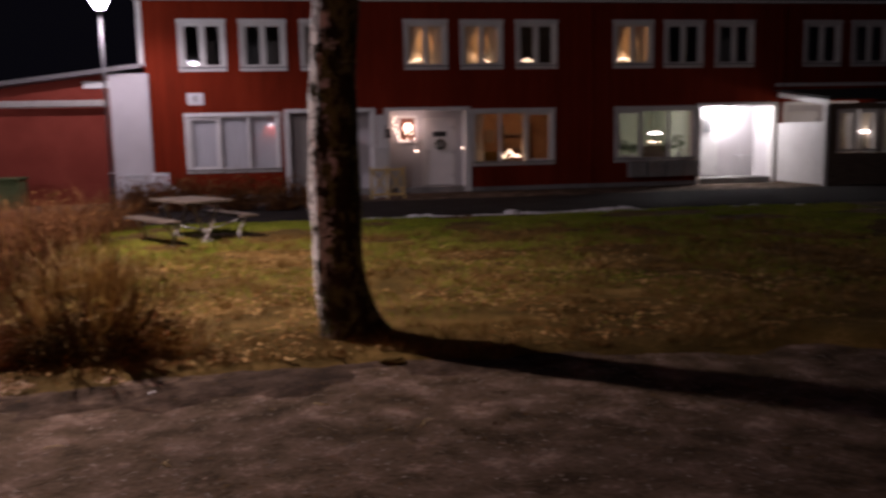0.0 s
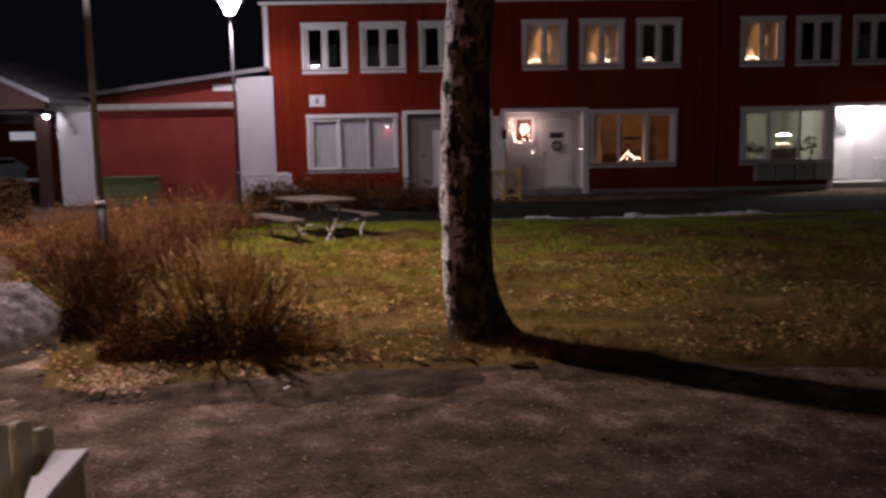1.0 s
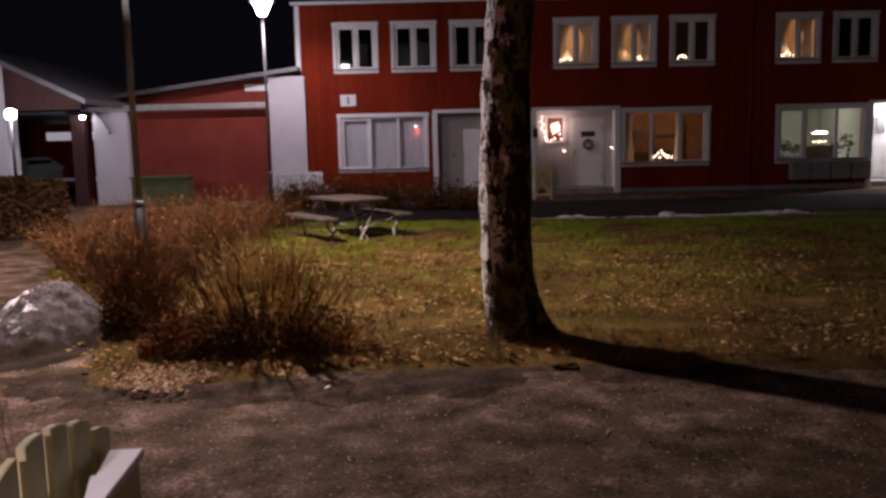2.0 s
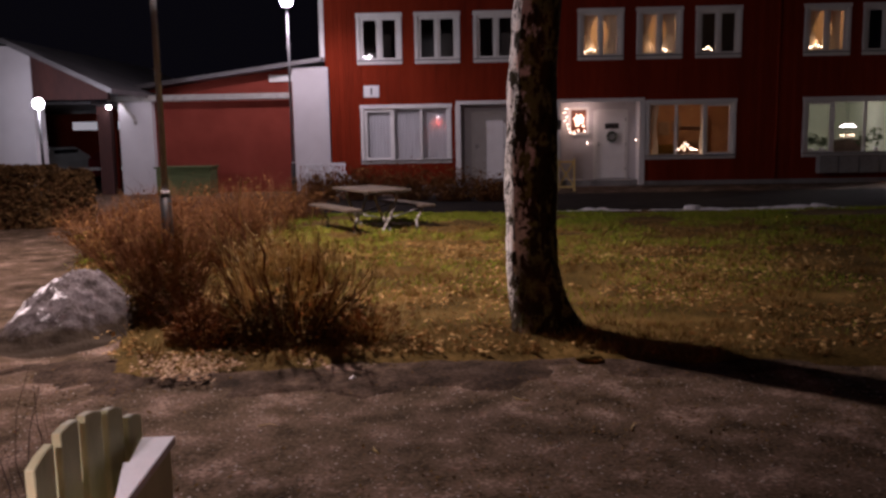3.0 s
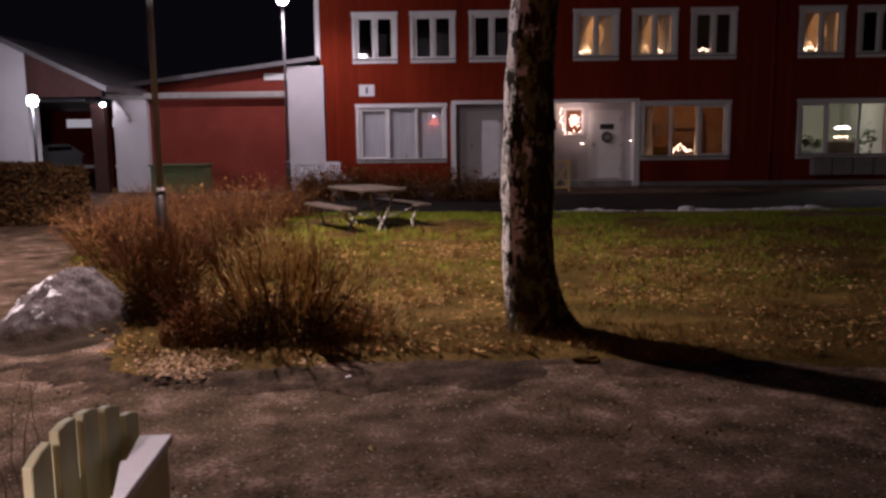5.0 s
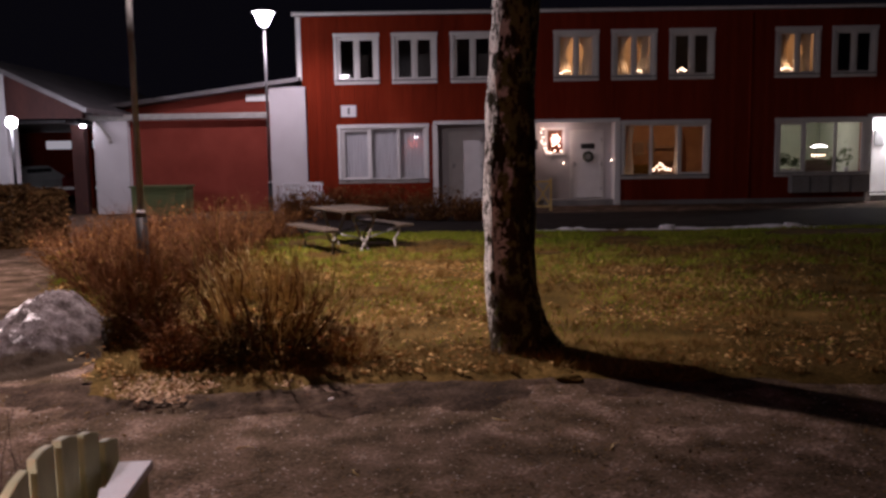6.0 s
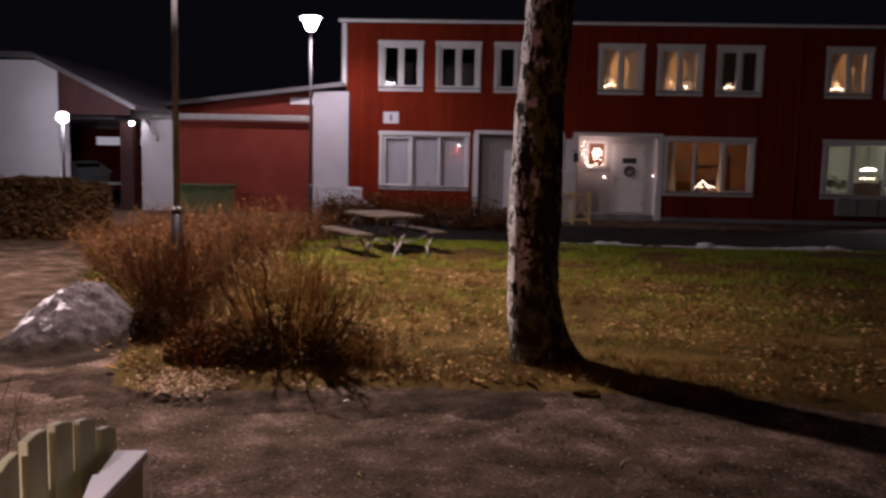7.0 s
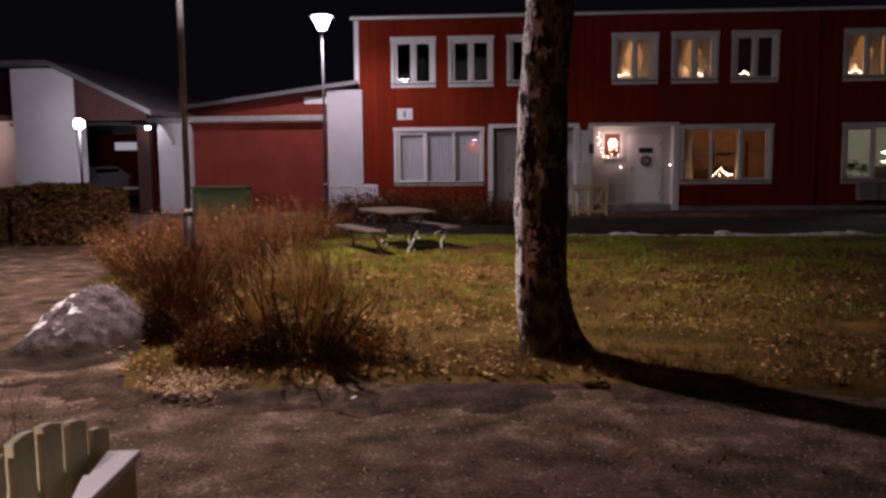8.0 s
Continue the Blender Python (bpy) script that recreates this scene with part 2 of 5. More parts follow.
PEBBLE = material("pebbles", [(0.03, 0.024, 0.02), (0.11, 0.086, 0.072), (0.36, 0.31, 0.28)], 3, rough=0.9, bump=0.0, per_island=0.9, spread=(0.3, 1.4))
CAR_RED = material("dark_red_car_paint", [(0.09, 0.008, 0.008), (0.12, 0.012, 0.012)], 2.0, rough=0.25, bump=0.0)
CAR_GREY = material("pale_grey_car_paint", [(0.30, 0.33, 0.32), (0.38, 0.41, 0.40)], 2.0, rough=0.3, bump=0.0)
CAR_GLASS = material("car_glass", [(0.015, 0.017, 0.02), (0.025, 0.027, 0.03)], 2.0, rough=0.08, bump=0.0)
BARK_TWIG = material("dark_twigs", [(0.03, 0.018, 0.012), (0.06, 0.035, 0.025)], 6, rough=0.8, bump=0.0)
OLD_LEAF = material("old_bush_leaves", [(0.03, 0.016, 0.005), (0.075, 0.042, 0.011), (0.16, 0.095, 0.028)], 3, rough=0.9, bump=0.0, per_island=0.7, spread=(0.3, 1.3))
RUBBER = material("rubber", [(0.012, 0.012, 0.012), (0.025, 0.025, 0.025)], 8.0, rough=0.9, bump=0.1)
PLANT = material("pot_plant_leaves", [(0.03, 0.06, 0.015), (0.08, 0.13, 0.04)], 3, rough=0.6, bump=0.0, per_island=0.5, spread=(0.3, 1.0))
WREATH = material("wreath_twigs", [(0.05, 0.06, 0.045), (0.14, 0.15, 0.12)], 9, rough=0.9, bump=0.3)
LAMP_WHITE = glow("bright_shade", (1.0, 0.97, 0.9), 14)
FAIRY = glow("fairy_bulb", (1.0, 0.72, 0.52), 12)
GALVANISED = material("dull_galvanised_tube", [(0.30, 0.28, 0.25), (0.42, 0.40, 0.36)], 6.0, rough=0.6, bump=0.05)
TABLE_WOOD = material("old_table_wood", [(0.05, 0.035, 0.025), (0.10, 0.075, 0.055), (0.15, 0.115, 0.085)], 3.0, (1, 14, 14), 0.85, 0.3)
# gable, soffit and carport boards with the shade put into their colour
SHADED_BOARDS = material("shade_dark_boards", [(0.035, 0.012, 0.010), (0.07, 0.022, 0.016)], 2.0, (1, 1, 0.2), 0.8, 0.2)
STAR_GLOW = glow("paper_star", (1.0, 0.66, 0.50), 6.0)


# dull, open-textured surfaces have hardly any sheen
for dull in (GRAVEL, SOIL, TURF, GRASS, DRY_GRASS, LEAVES, PALE_LEAF, OLD_LEAF, DRY_LEAF, ASPHALT, PEBBLE, TWIG, TWIG_PALE, BARK, HEDGE, RED, RED_PLASTER, SNOW):
    dull.node_tree.nodes["Principled BSDF"].inputs["Specular IOR Level"].default_value = 0.08


# ---- building helpers ----
def part(name, bm, mat, parent=None, label=""):
    """Links a bmesh as one mesh object, under a thing or a part if given."""
    mesh = bpy.data.meshes.new(name)
    bm.to_mesh(mesh)
    bm.free()
    ob = new(name, mesh)
    mesh.materials.append(mat)
    if parent:
        ob.parent = parent
        ob.matrix_parent_inverse = parent.matrix_world.inverted() if not parent.parent else Matrix()
    return tagged(ob, label)


def thing(name, label, category, place=(0, 0, 0), turn=0.0, group="", kind=""):
    ob = new(name)
    ob.empty_display_size = 0.2
    ob.matrix_basis = pose(*place, 0, 0, turn)
    return tagged(ob, label, category, group, kind)


def local(ob):
    """Keeps a part's geometry in its parent's own frame."""
    ob.matrix_parent_inverse = Matrix()
    return ob


def box(bm, x0, y0, z0, x1, y1, z1, bevel=0.0):
    r = bmesh.ops.create_cube(bm, size=1.0, matrix=Matrix.Translation(((x0 + x1) / 2, (y0 + y1) / 2, (z0 + z1) / 2)) @ Matrix.Diagonal((abs(x1 - x0), abs(y1 - y0), abs(z1 - z0), 1)))
    if bevel:
        bmesh.ops.bevel(bm, geom=list({e for v in r["verts"] for e in v.link_edges}), offset=bevel, segments=1, affect="EDGES")
    return bm


def boxes(*rows, bevel=0.0):
    bm = bmesh.new()
    for r in rows:
        box(bm, *r, bevel=bevel)
    return bm


def bar(bm, a, b, w, h=None, bevel=0.0):
    """A straight square bar from a to b."""
    a, b = Vector(a), Vector(b)
    d = b - a
    m = Matrix.Translation((a + b) / 2) @ d.to_track_quat("Z", "Y").to_matrix().to_4x4() @ Matrix.Diagonal((w, h or w, d.length, 1))
    r = bmesh.ops.create_cube(bm, size=1.0, matrix=m)
    if bevel:
        bmesh.ops.bevel(bm, geom=list({e for v in r["verts"] for e in v.link_edges}), offset=bevel, segments=1, affect="EDGES")
    return bm


def rod(bm, a, b, r0, r1=None, sides=12):
    a, b = Vector(a), Vector(b)
    d = b - a
    m = Matrix.Translation((a + b) / 2) @ d.to_track_quat("Z", "Y").to_matrix().to_4x4()
    r = bmesh.ops.create_cone(bm, cap_ends=True, segments=sides, radius1=r0, radius2=r0 if r1 is None else r1, depth=d.length, matrix=m)
    for f in {f for v in r["verts"] for f in v.link_faces}:
        f.smooth = len(f.verts) == 4
    return bm


def raw(name, verts, faces, mat, label="", category="", kind="stuff", parent=None, smooth=False):
    mesh = bpy.data.meshes.new(name)
    mesh.from_pydata(verts, [], faces)
    mesh.materials.append(mat)
    if smooth:
        mesh.shade_smooth()
    ob = new(name, mesh)
    if parent:
        ob.parent = parent
    return tagged(ob, label, category, kind=kind)


def step(a, b, v):
    u = min(1.0, max(0.0, (v - a) / (b - a)))
    return u * u * (3 - 2 * u)


def ground_z(x, y):
    """The lie of the land: nearly flat, a little lower by the houses."""
    near = step(40, 12, abs(y)) * 0.022 * noise.noise((x * 0.55, y * 0.55, 0.3)) + 0.012 * noise.noise((x * 2.3, y * 2.3, 4.0)) * step(25, 8, abs(y))
    return near - 0.12 * step(14, 22, y)


# ---- ground ----
def axis(lo, hi, fine_lo, fine_hi, fine, coarse):
    out = list(np.arange(fine_lo, fine_hi + 1e-6, fine))
    v, d = fine_hi, fine
    while v < hi:
        d *= coarse
        v += d
        out.append(v)
    v, d = fine_lo, fine
    while v > lo:
        d *= coarse
        v -= d
        out.insert(0, v)
    return out


def sheet(name, xs, ys, height, mat, label, category):
    verts = [(x, y, height(x, y)) for y in ys for x in xs]
    w = len(xs)
    faces = [(j * w + i, j * w + i + 1, (j + 1) * w + i + 1, (j + 1) * w + i) for j in range(len(ys) - 1) for i in range(w - 1)]
    return raw(name, verts, faces, mat, label, category, "structure", smooth=True)


sheet("ground", axis(-400, 400, -8, 10, 0.16, 1.18), axis(-400, 400, -2, 9, 0.16, 1.18), ground_z, GRAVEL, "packed brown gravel and bare frozen earth yard", "ground")


def blob_sheet(name, outline, mat, label, category, lift, cell=0.2, ragged=0.25, kind="structure"):
    """A thin raised layer with a ragged outline; its rim dips into the ground."""
    xs, ys = [p[0] for p in outline], [p[1] for p in outline]

    def depth_in(x, y):
        inside, near = False, 1e9
        for (ax, ay), (bx, by) in zip(outline, outline[1:] + outline[:1]):
            if (ay > y) != (by > y) and x < (bx - ax) * (y - ay) / (by - ay) + ax:
                inside = not inside
            u = max(0, min(1, ((x - ax) * (bx - ax) + (y - ay) * (by - ay)) / ((bx - ax) ** 2 + (by - ay) ** 2)))
            near = min(near, math.hypot(x - ax - u * (bx - ax), y - ay - u * (by - ay)))
        return (near if inside else -near) + ragged * noise.noise((x * 1.6, y * 1.6, 7)) + 0.4 * ragged * noise.noise((x * 6, y * 6, 2))

    gx, gy = np.arange(min(xs) - 0.4, max(xs) + 0.4, cell), np.arange(min(ys) - 0.4, max(ys) + 0.4, cell)
    deep = [[depth_in(x, y) for x in gx] for y in gy]
    index, verts, faces = {}, [], []
    for j in range(len(gy) - 1):
        for i in range(len(gx) - 1):
            if max(deep[j][i], deep[j][i + 1], deep[j + 1][i], deep[j + 1][i + 1]) <= 0:
                continue
            quad = []
            for a, b in ((i, j), (i + 1, j), (i + 1, j + 1), (i, j + 1)):
                if (a, b) not in index:
                    x, y, d = gx[a], gy[b], deep[b][a]
                    index[a, b] = len(verts)
                    verts.append((x, y, ground_z(x, y) + lift * step(-0.05, 0.25, d) - 0.03 * step(0.02, -0.1, d) + (0.25 * lift * noise.noise((x * 3, y * 3, 1)) if d > 0.2 else 0)))
                quad.append(index[a, b])
            faces.append(quad)
    return raw(name, verts, faces, mat, label, category, kind, smooth=True), depth_in


LAWN = [(-1.75, 4.85), (-1.35, 4.42), (-0.55, 4.42), (0.1, 4.68), (0.8, 4.72), (2.0, 4.7), (5.0, 4.4), (14.0, 4.2), (24.0, 4.2), (24.0, 14.6), (6.0, 15.0), (-1.5, 15.3), (-5.2, 15.2), (-5.6, 12.5), (-3.9, 8.8), (-2.2, 5.9)]
PATH_BY_HOUSES = [(-7.5, 15.9), (-1.5, 15.75), (6.0, 15.5), (26.0, 15.0), (26.0, 21.8), (-7.5, 21.8)]
lawn, in_lawn = blob_sheet("lawn", LAWN, TURF, "patchy winter lawn of brown and green grass", "lawn", 0.05)
EARTH = [(-2.6, 4.5), (-1.5, 4.15), (-0.4, 4.02), (0.6, 4.15), (1.2, 4.4), (3.2, 4.3), (3.2, 4.9), (-1.6, 4.9), (-2.4, 4.9)]
blob_sheet("bare_earth", EARTH, SOIL, "dark trodden earth along the lawn edge", "earth", 0.012, 0.06, 0.5)
blob_sheet("path", PATH_BY_HOUSES, ASPHALT, "dark asphalt footpath along the row houses", "path", 0.02, 0.3, 0.15)


# ---- row houses ----
FRONT = 24.5
GROUND = -0.14


def cladding(name, parent, x0, x1, z0, z1, holes, y, depth=0.02, mat=None):
    """Vertical boards with battens over a wall; openings are left free."""
    verts, faces = [], []

    def slab(a, b, lo, hi, out):
        k = len(verts)
        for yy in (y - out, y):
            verts.extend([(a, yy, lo), (b, yy, lo), (b, yy, hi), (a, yy, hi)])
        faces.extend([(k, k + 1, k + 2, k + 3), (k, k + 3, k + 7, k + 4), (k + 1, k + 5, k + 6, k + 2), (k + 3, k + 2, k + 6, k + 7), (k, k + 4, k + 5, k + 1)])

    def spans(a, b):
        cuts = [(z0, z1)]
        for hx0, hx1, hz0, hz1 in holes:
            if a < hx1 and b > hx0:
                cuts = [piece for lo, hi in cuts for piece in ((lo, min(hi, hz0)), (max(lo, hz1), hi)) if piece[1] - piece[0] > 0.01]
        return cuts

    marks = {x0, x1} | {v for h in holes for v in h[:2] if x0 < v < x1}
    n = round((x1 - x0) / 0.145)
    marks |= {x0 + (x1 - x0) * k / n for k in range(n)}
    marks = sorted(marks)
    for a, b in zip(marks, marks[1:]):
        if b - a < 0.004:
            continue
        for lo, hi in spans(a + 0.001, b - 0.001):
            slab(a + 0.005, b - 0.005, lo, hi, depth + random.uniform(-0.003, 0.003))
            slab(a - 0.0, a + 0.012, lo, hi, depth * 0.3)
    return raw(name, verts, faces, mat or RED, kind="", parent=parent)


def wall_with_holes(name, parent, x0, x1, z0, z1, holes, y0, y1, mat):
    xs = sorted({x0, x1} | {v for h in holes for v in h[:2]})
    zs = sorted({z0, z1} | {v for h in holes for v in h[2:]})
    bm = bmesh.new()
    for a, b in zip(xs, xs[1:]):
        for lo, hi in zip(zs, zs[1:]):
            cx, cz = (a + b) / 2, (lo + hi) / 2
            if not any(h[0] < cx < h[1] and h[2] < cz < h[3] for h in holes):
                box(bm, a, y0, lo, b, y1, hi)
    bmesh.ops.remove_doubles(bm, verts=bm.verts, dist=1e-4)
    return part(name, bm, mat, parent)


def window(parent, x0, x1, z0, z1, splits, sashes, y=FRONT, casing=0.12, ajar=False):
    """A white window: casing, sill, frame with mullions, opening sashes and panes."""
    bm = boxes((x0, y - 0.05, z1 - casing, x1, y + 0.02, z1), (x0 + 0.02, y - 0.045, z0 + casing * 0.8, x0 + casing, y + 0.02, z1 - casing), (x1 - casing, y - 0.045, z0 + casing * 0.8, x1 - 0.02, y + 0.02, z1 - casing), (x0 + 0.02, y - 0.045, z0, x1 - 0.02, y + 0.02, z0 + casing * 0.8), bevel=0.006)
    unit = part("window", bm, WHITE, parent)
    bm = boxes((x0 + 0.01, y - 0.10, z0 + casing * 0.8, x1 - 0.01, y - 0.045, z0 + casing * 0.8 + 0.025))
    part("sill", bm, ZINC, unit)
    ix0, ix1, iz0, iz1 = x0 + casing, x1 - casing, z0 + casing * 0.8, z1 - casing
    edges = [ix0] + [x0 + (x1 - x0) * s for s in splits] + [ix1]
    bm = bmesh.new()
    for e in edges[1:-1]:
        box(bm, e - 0.035, y - 0.01, iz0, e + 0.035, y + 0.07, iz1, 0.005)
    box(bm, ix0, y + 0.0, iz0, ix0 + 0.03, y + 0.07, iz1), box(bm, ix1 - 0.03, y + 0.0, iz0, ix1, y + 0.07, iz1)
    box(bm, ix0, y + 0.0, iz1 - 0.03, ix1, y + 0.066, iz1), box(bm, ix0, y + 0.0, iz0, ix1, y + 0.066, iz0 + 0.03)
    part("frame", bm, WHITE, unit)
    for k, (a, b) in enumerate(zip(edges, edges[1:])):
        a, b = a + 0.032, b - 0.032
        w = 0.06 if k in sashes else 0.012
        bm = boxes((a, y + 0.012, iz0 + 0.03, a + w, y + 0.055, iz1 - 0.03), (b - w, y + 0.012, iz0 + 0.03, b, y + 0.055, iz1 - 0.03), (a + w, y + 0.012, iz0 + 0.03, b - w, y + 0.055, iz0 + 0.03 + w), (a + w, y + 0.012, iz1 - 0.03 - w, b - w, y + 0.055, iz1 - 0.03))
        part("sash", bm, WHITE, unit)
        pane = part("pane", boxes((a + w, y + 0.03, iz0 + 0.03 + w, b - w, y + 0.036, iz1 - 0.03 - w)), GLASS, unit)
        pane.visible_shadow = False
        if ajar:
            mid = Vector(((a + b) / 2, y + 0.033, 0))
            pane.data.transform(Matrix.Translation(mid) @ Matrix.Rotation(radians(2.4), 4, "Z") @ Matrix.Translation(-mid))
    return unit


def room(parent, x0, x1, z0, z1, depth, mat, y=FRONT + 0.30):
    """The plain shell of a room behind a window."""
    t = 0.06
    bm = boxes((x0, y + depth, z0, x1, y + depth + t, z1), (x0 - t, y, z0, x0, y + depth, z1), (x1, y, z0, x1 + t, y + depth, z1), (x0 - t, y, z0 - t, x1 + t, y + depth, z0), (x0 - t, y, z1, x1 + t, y + depth, z1 + t))
    return part("room_wall", bm, mat, parent)


def curtain(name, label, x0, x1, z0, z1, y, mat, gather=0.0, folds=9, lean=0.0, wave=0.022):
    """A hanging cloth with folds; gathered towards one side below."""
    nx, nz = folds * 6, 10
    verts, faces = [], []
    for layer in (0.0, 0.006):
        for j in range(nz + 1):
            v = j / nz
            for i in range(nx + 1):
                u = i / nx
                pinch = 1 - gather * math.sin(math.pi * min(1, (1 - v) * 1.15)) ** 2
                x = x0 + (x1 - x0) * (lean + (u - lean) * pinch)
                verts.append((x, y + layer + wave * math.sin(u * folds * 2 * math.pi + 0.7 * math.sin(v * 4)), z0 + (z1 - z0) * v))
    w, half = nx + 1, (nx + 1) * (nz + 1)
    for j in range(nz):
        for i in range(nx):
            a = j * w + i
            faces.append((a, a + 1, a + w + 1, a + w))
            faces.append((half + a, half + a + w, half + a + w + 1, half + a + 1))
    ob = raw(name, verts, faces, mat, label, "curtain", kind="", smooth=True)
    return ob


def candle_arch(x, y, z, width=0.42, n=7, label="lit electric candle arch standing on a window sill", rise=0.13):
    """A stepped holder with a row of lit electric candles."""
    top = thing("candle_arch", label, "candle arch", (x, y, z), group="candle arches")
    bm = boxes((-width / 2, -0.035, 0.0, width / 2, 0.035, 0.02))
    for k in range(n):
        u = (k - (n - 1) / 2) / ((n - 1) / 2)
        h = 0.05 + rise * (1 - abs(u))
        box(bm, u * width * 0.46 - 0.012, -0.012, 0.02, u * width * 0.46 + 0.012, 0.012, h)
    local(part("holder", bm, GREY_WOOD, top))
    for k in range(n):
        u = (k - (n - 1) / 2) / ((n - 1) / 2)
        h = 0.05 + rise * (1 - abs(u))
        px = u * width * 0.46
        c = local(part("candle", rod(bmesh.new(), (px, 0, h), (px, 0, h + 0.07), 0.010, sides=8), WHITE, top))
        c2 = part("bulb", rod(bmesh.new(), (px, 0, h + 0.07), (px, 0, h + 0.115), 0.015, 0.005, sides=8), BULB, c)
        c2.matrix_parent_inverse = Matrix()
    return top


UP = (3.62, 5.12)
LOW = (0.66, 2.43)
EAVES = 5.62
uppers = {0: (-2.47, -0.74, 1.01), 1: (4.10, 5.83, 7.56), 2: (10.72, 12.42, 14.17), 3: (17.27, 19.00, 20.75)}
lowers = {0: (-2.42, 0.36), 1: (6.14, 8.86), 2: (10.79, 13.62), 3: (19.6, 22.4)}
entries = {0: (0.60, 3.05), 1: (3.58, 5.98), 2: (13.72, 16.30), 3: (16.75, 19.2)}
bounds = {0: (-3.45, 3.32), 1: (3.32, 10.02), 2: (10.02, 16.53), 3: (16.53, 23.2)}
words = {0: "end row house of red vertical boards with white windows", 1: "red boarded row house with candlelit windows", 2: "red boarded row house with a brightly lit entrance", 3: "dark red boarded row house with a covered porch"}
HOUSE_DEPTH = 8.5
for k in range(4):
    a, b = bounds[k]
    house = thing("row_house", words[k], "house", (0, 0, 0), group="row houses")
    holes = [(x + 0.10, x + 1.29, UP[0] + 0.08, UP[1] - 0.10) for x in uppers[k]]
    holes.append((lowers[k][0] + 0.1, lowers[k][1] - 0.1, LOW[0] + 0.08, LOW[1] - 0.1))
    e0, e1 = entries[k]
    holes.append((e0, e1, GROUND - 0.2, 2.40))
    wall_with_holes("wall", house, a + 0.002, b - 0.002, GROUND - 0.2, EAVES, holes, FRONT + 0.004, FRONT + 0.28, RED)
    cladding("cladding", house, a + 0.004, b - 0.004, 0.02, EAVES, holes, FRONT + 0.004)
    for f0, f1 in ((a + 0.004, e0 - 0.145), (e1 + 0.165, b - 0.004)):
        if f1 - f0 > 0.1:
            part("foundation", boxes((f0, FRONT - 0.012, GROUND - 0.2, f1, FRONT + 0.002, 0.015)), CONCRETE, house)
    part("side_wall", boxes((a + 0.004, FRONT + 0.285, GROUND - 0.2, a + 0.15, FRONT + HOUSE_DEPTH, EAVES - 0.01), (b - 0.15, FRONT + 0.285, GROUND - 0.2, b - 0.004, FRONT + HOUSE_DEPTH, EAVES - 0.01), (a + 0.16, FRONT + HOUSE_DEPTH - 0.2, GROUND - 0.2, b - 0.16, FRONT + HOUSE_DEPTH, EAVES - 0.01)), RED, house)
    part("roof", boxes((a - (0.2 if k == 0 else 0), FRONT - 0.16, EAVES + 0.03, b, FRONT + HOUSE_DEPTH + 0.2, EAVES + 0.13)), ROOF, house)
    part("fascia", boxes((a - (0.2 if k == 0 else 0) + 0.002, FRONT - 0.19, EAVES + 0.0, b - 0.002, FRONT - 0.163, EAVES + 0.09)), WHITE, house)
    for n, x in enumerate(uppers[k]):
        window(house, x, x + 1.39, *UP, (0.5,), (0, 1), ajar=k == 0 and n == 0)
    window(house, *lowers[k], *LOW, ((0.36, 0.665), (0.345, 0.65), (0.33, 0.66), (0.33, 0.66))[k], (2,) if k == 1 else (0,))
    # recessed entrance
    depth = 1.2 if k == 2 else 0.55
    part("entrance_wall", boxes((e0 - 0.10, FRONT + 0.285, GROUND, e0 - 0.001, FRONT + depth, 2.45), (e1 + 0.001, FRONT + 0.285, GROUND, e1 + 0.10, FRONT + depth, 2.45), (e0 - 0.1, FRONT + depth + 0.001, GROUND, e1 + 0.1, FRONT + depth + 0.08, 2.45)), WHITE_PLASTER, house)
    part("entrance_ceiling", boxes((e0, FRONT + 0.285, 2.40, e1, FRONT + depth, 2.46)), WHITE, house)
    part("doorstep", boxes((e0 + 0.002, FRONT + 0.05, GROUND - 0.1, e1 - 0.002, FRONT + depth, 0.06), bevel=0.01), CONCRETE, house)
    part("header_board", boxes((e0 - 0.12, FRONT - 0.055, 2.39, e1 + 0.14, FRONT + 0.0, 2.50), bevel=0.006), WHITE, house)
    part("corner_board", boxes((e0 - 0.14, FRONT - 0.06, GROUND + 0.03, e0 + 0.02, FRONT + 0.29, 2.388), bevel=0.006), WHITE, house)
    part("corner_board", boxes((e1 - 0.02, FRONT - 0.06, GROUND + 0.03, e1 + 0.16, FRONT + 0.29, 2.388), bevel=0.006), WHITE, house)

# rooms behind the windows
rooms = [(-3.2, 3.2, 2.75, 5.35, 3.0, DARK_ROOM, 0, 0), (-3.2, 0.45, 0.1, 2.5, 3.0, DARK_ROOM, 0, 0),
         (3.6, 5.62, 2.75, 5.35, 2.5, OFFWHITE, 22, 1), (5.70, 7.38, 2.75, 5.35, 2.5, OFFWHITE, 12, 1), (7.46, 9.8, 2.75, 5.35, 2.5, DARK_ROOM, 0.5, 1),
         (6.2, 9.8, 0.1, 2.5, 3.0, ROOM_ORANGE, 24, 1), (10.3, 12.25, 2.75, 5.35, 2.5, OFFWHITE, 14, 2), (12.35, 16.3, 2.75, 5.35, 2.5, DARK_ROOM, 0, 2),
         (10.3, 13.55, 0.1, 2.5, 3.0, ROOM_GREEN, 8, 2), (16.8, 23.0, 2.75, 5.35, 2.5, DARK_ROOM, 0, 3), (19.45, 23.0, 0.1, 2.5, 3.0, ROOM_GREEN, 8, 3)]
houses = [o for o in bpy.data.objects if o.name.startswith("row_house") and o.parent is None]
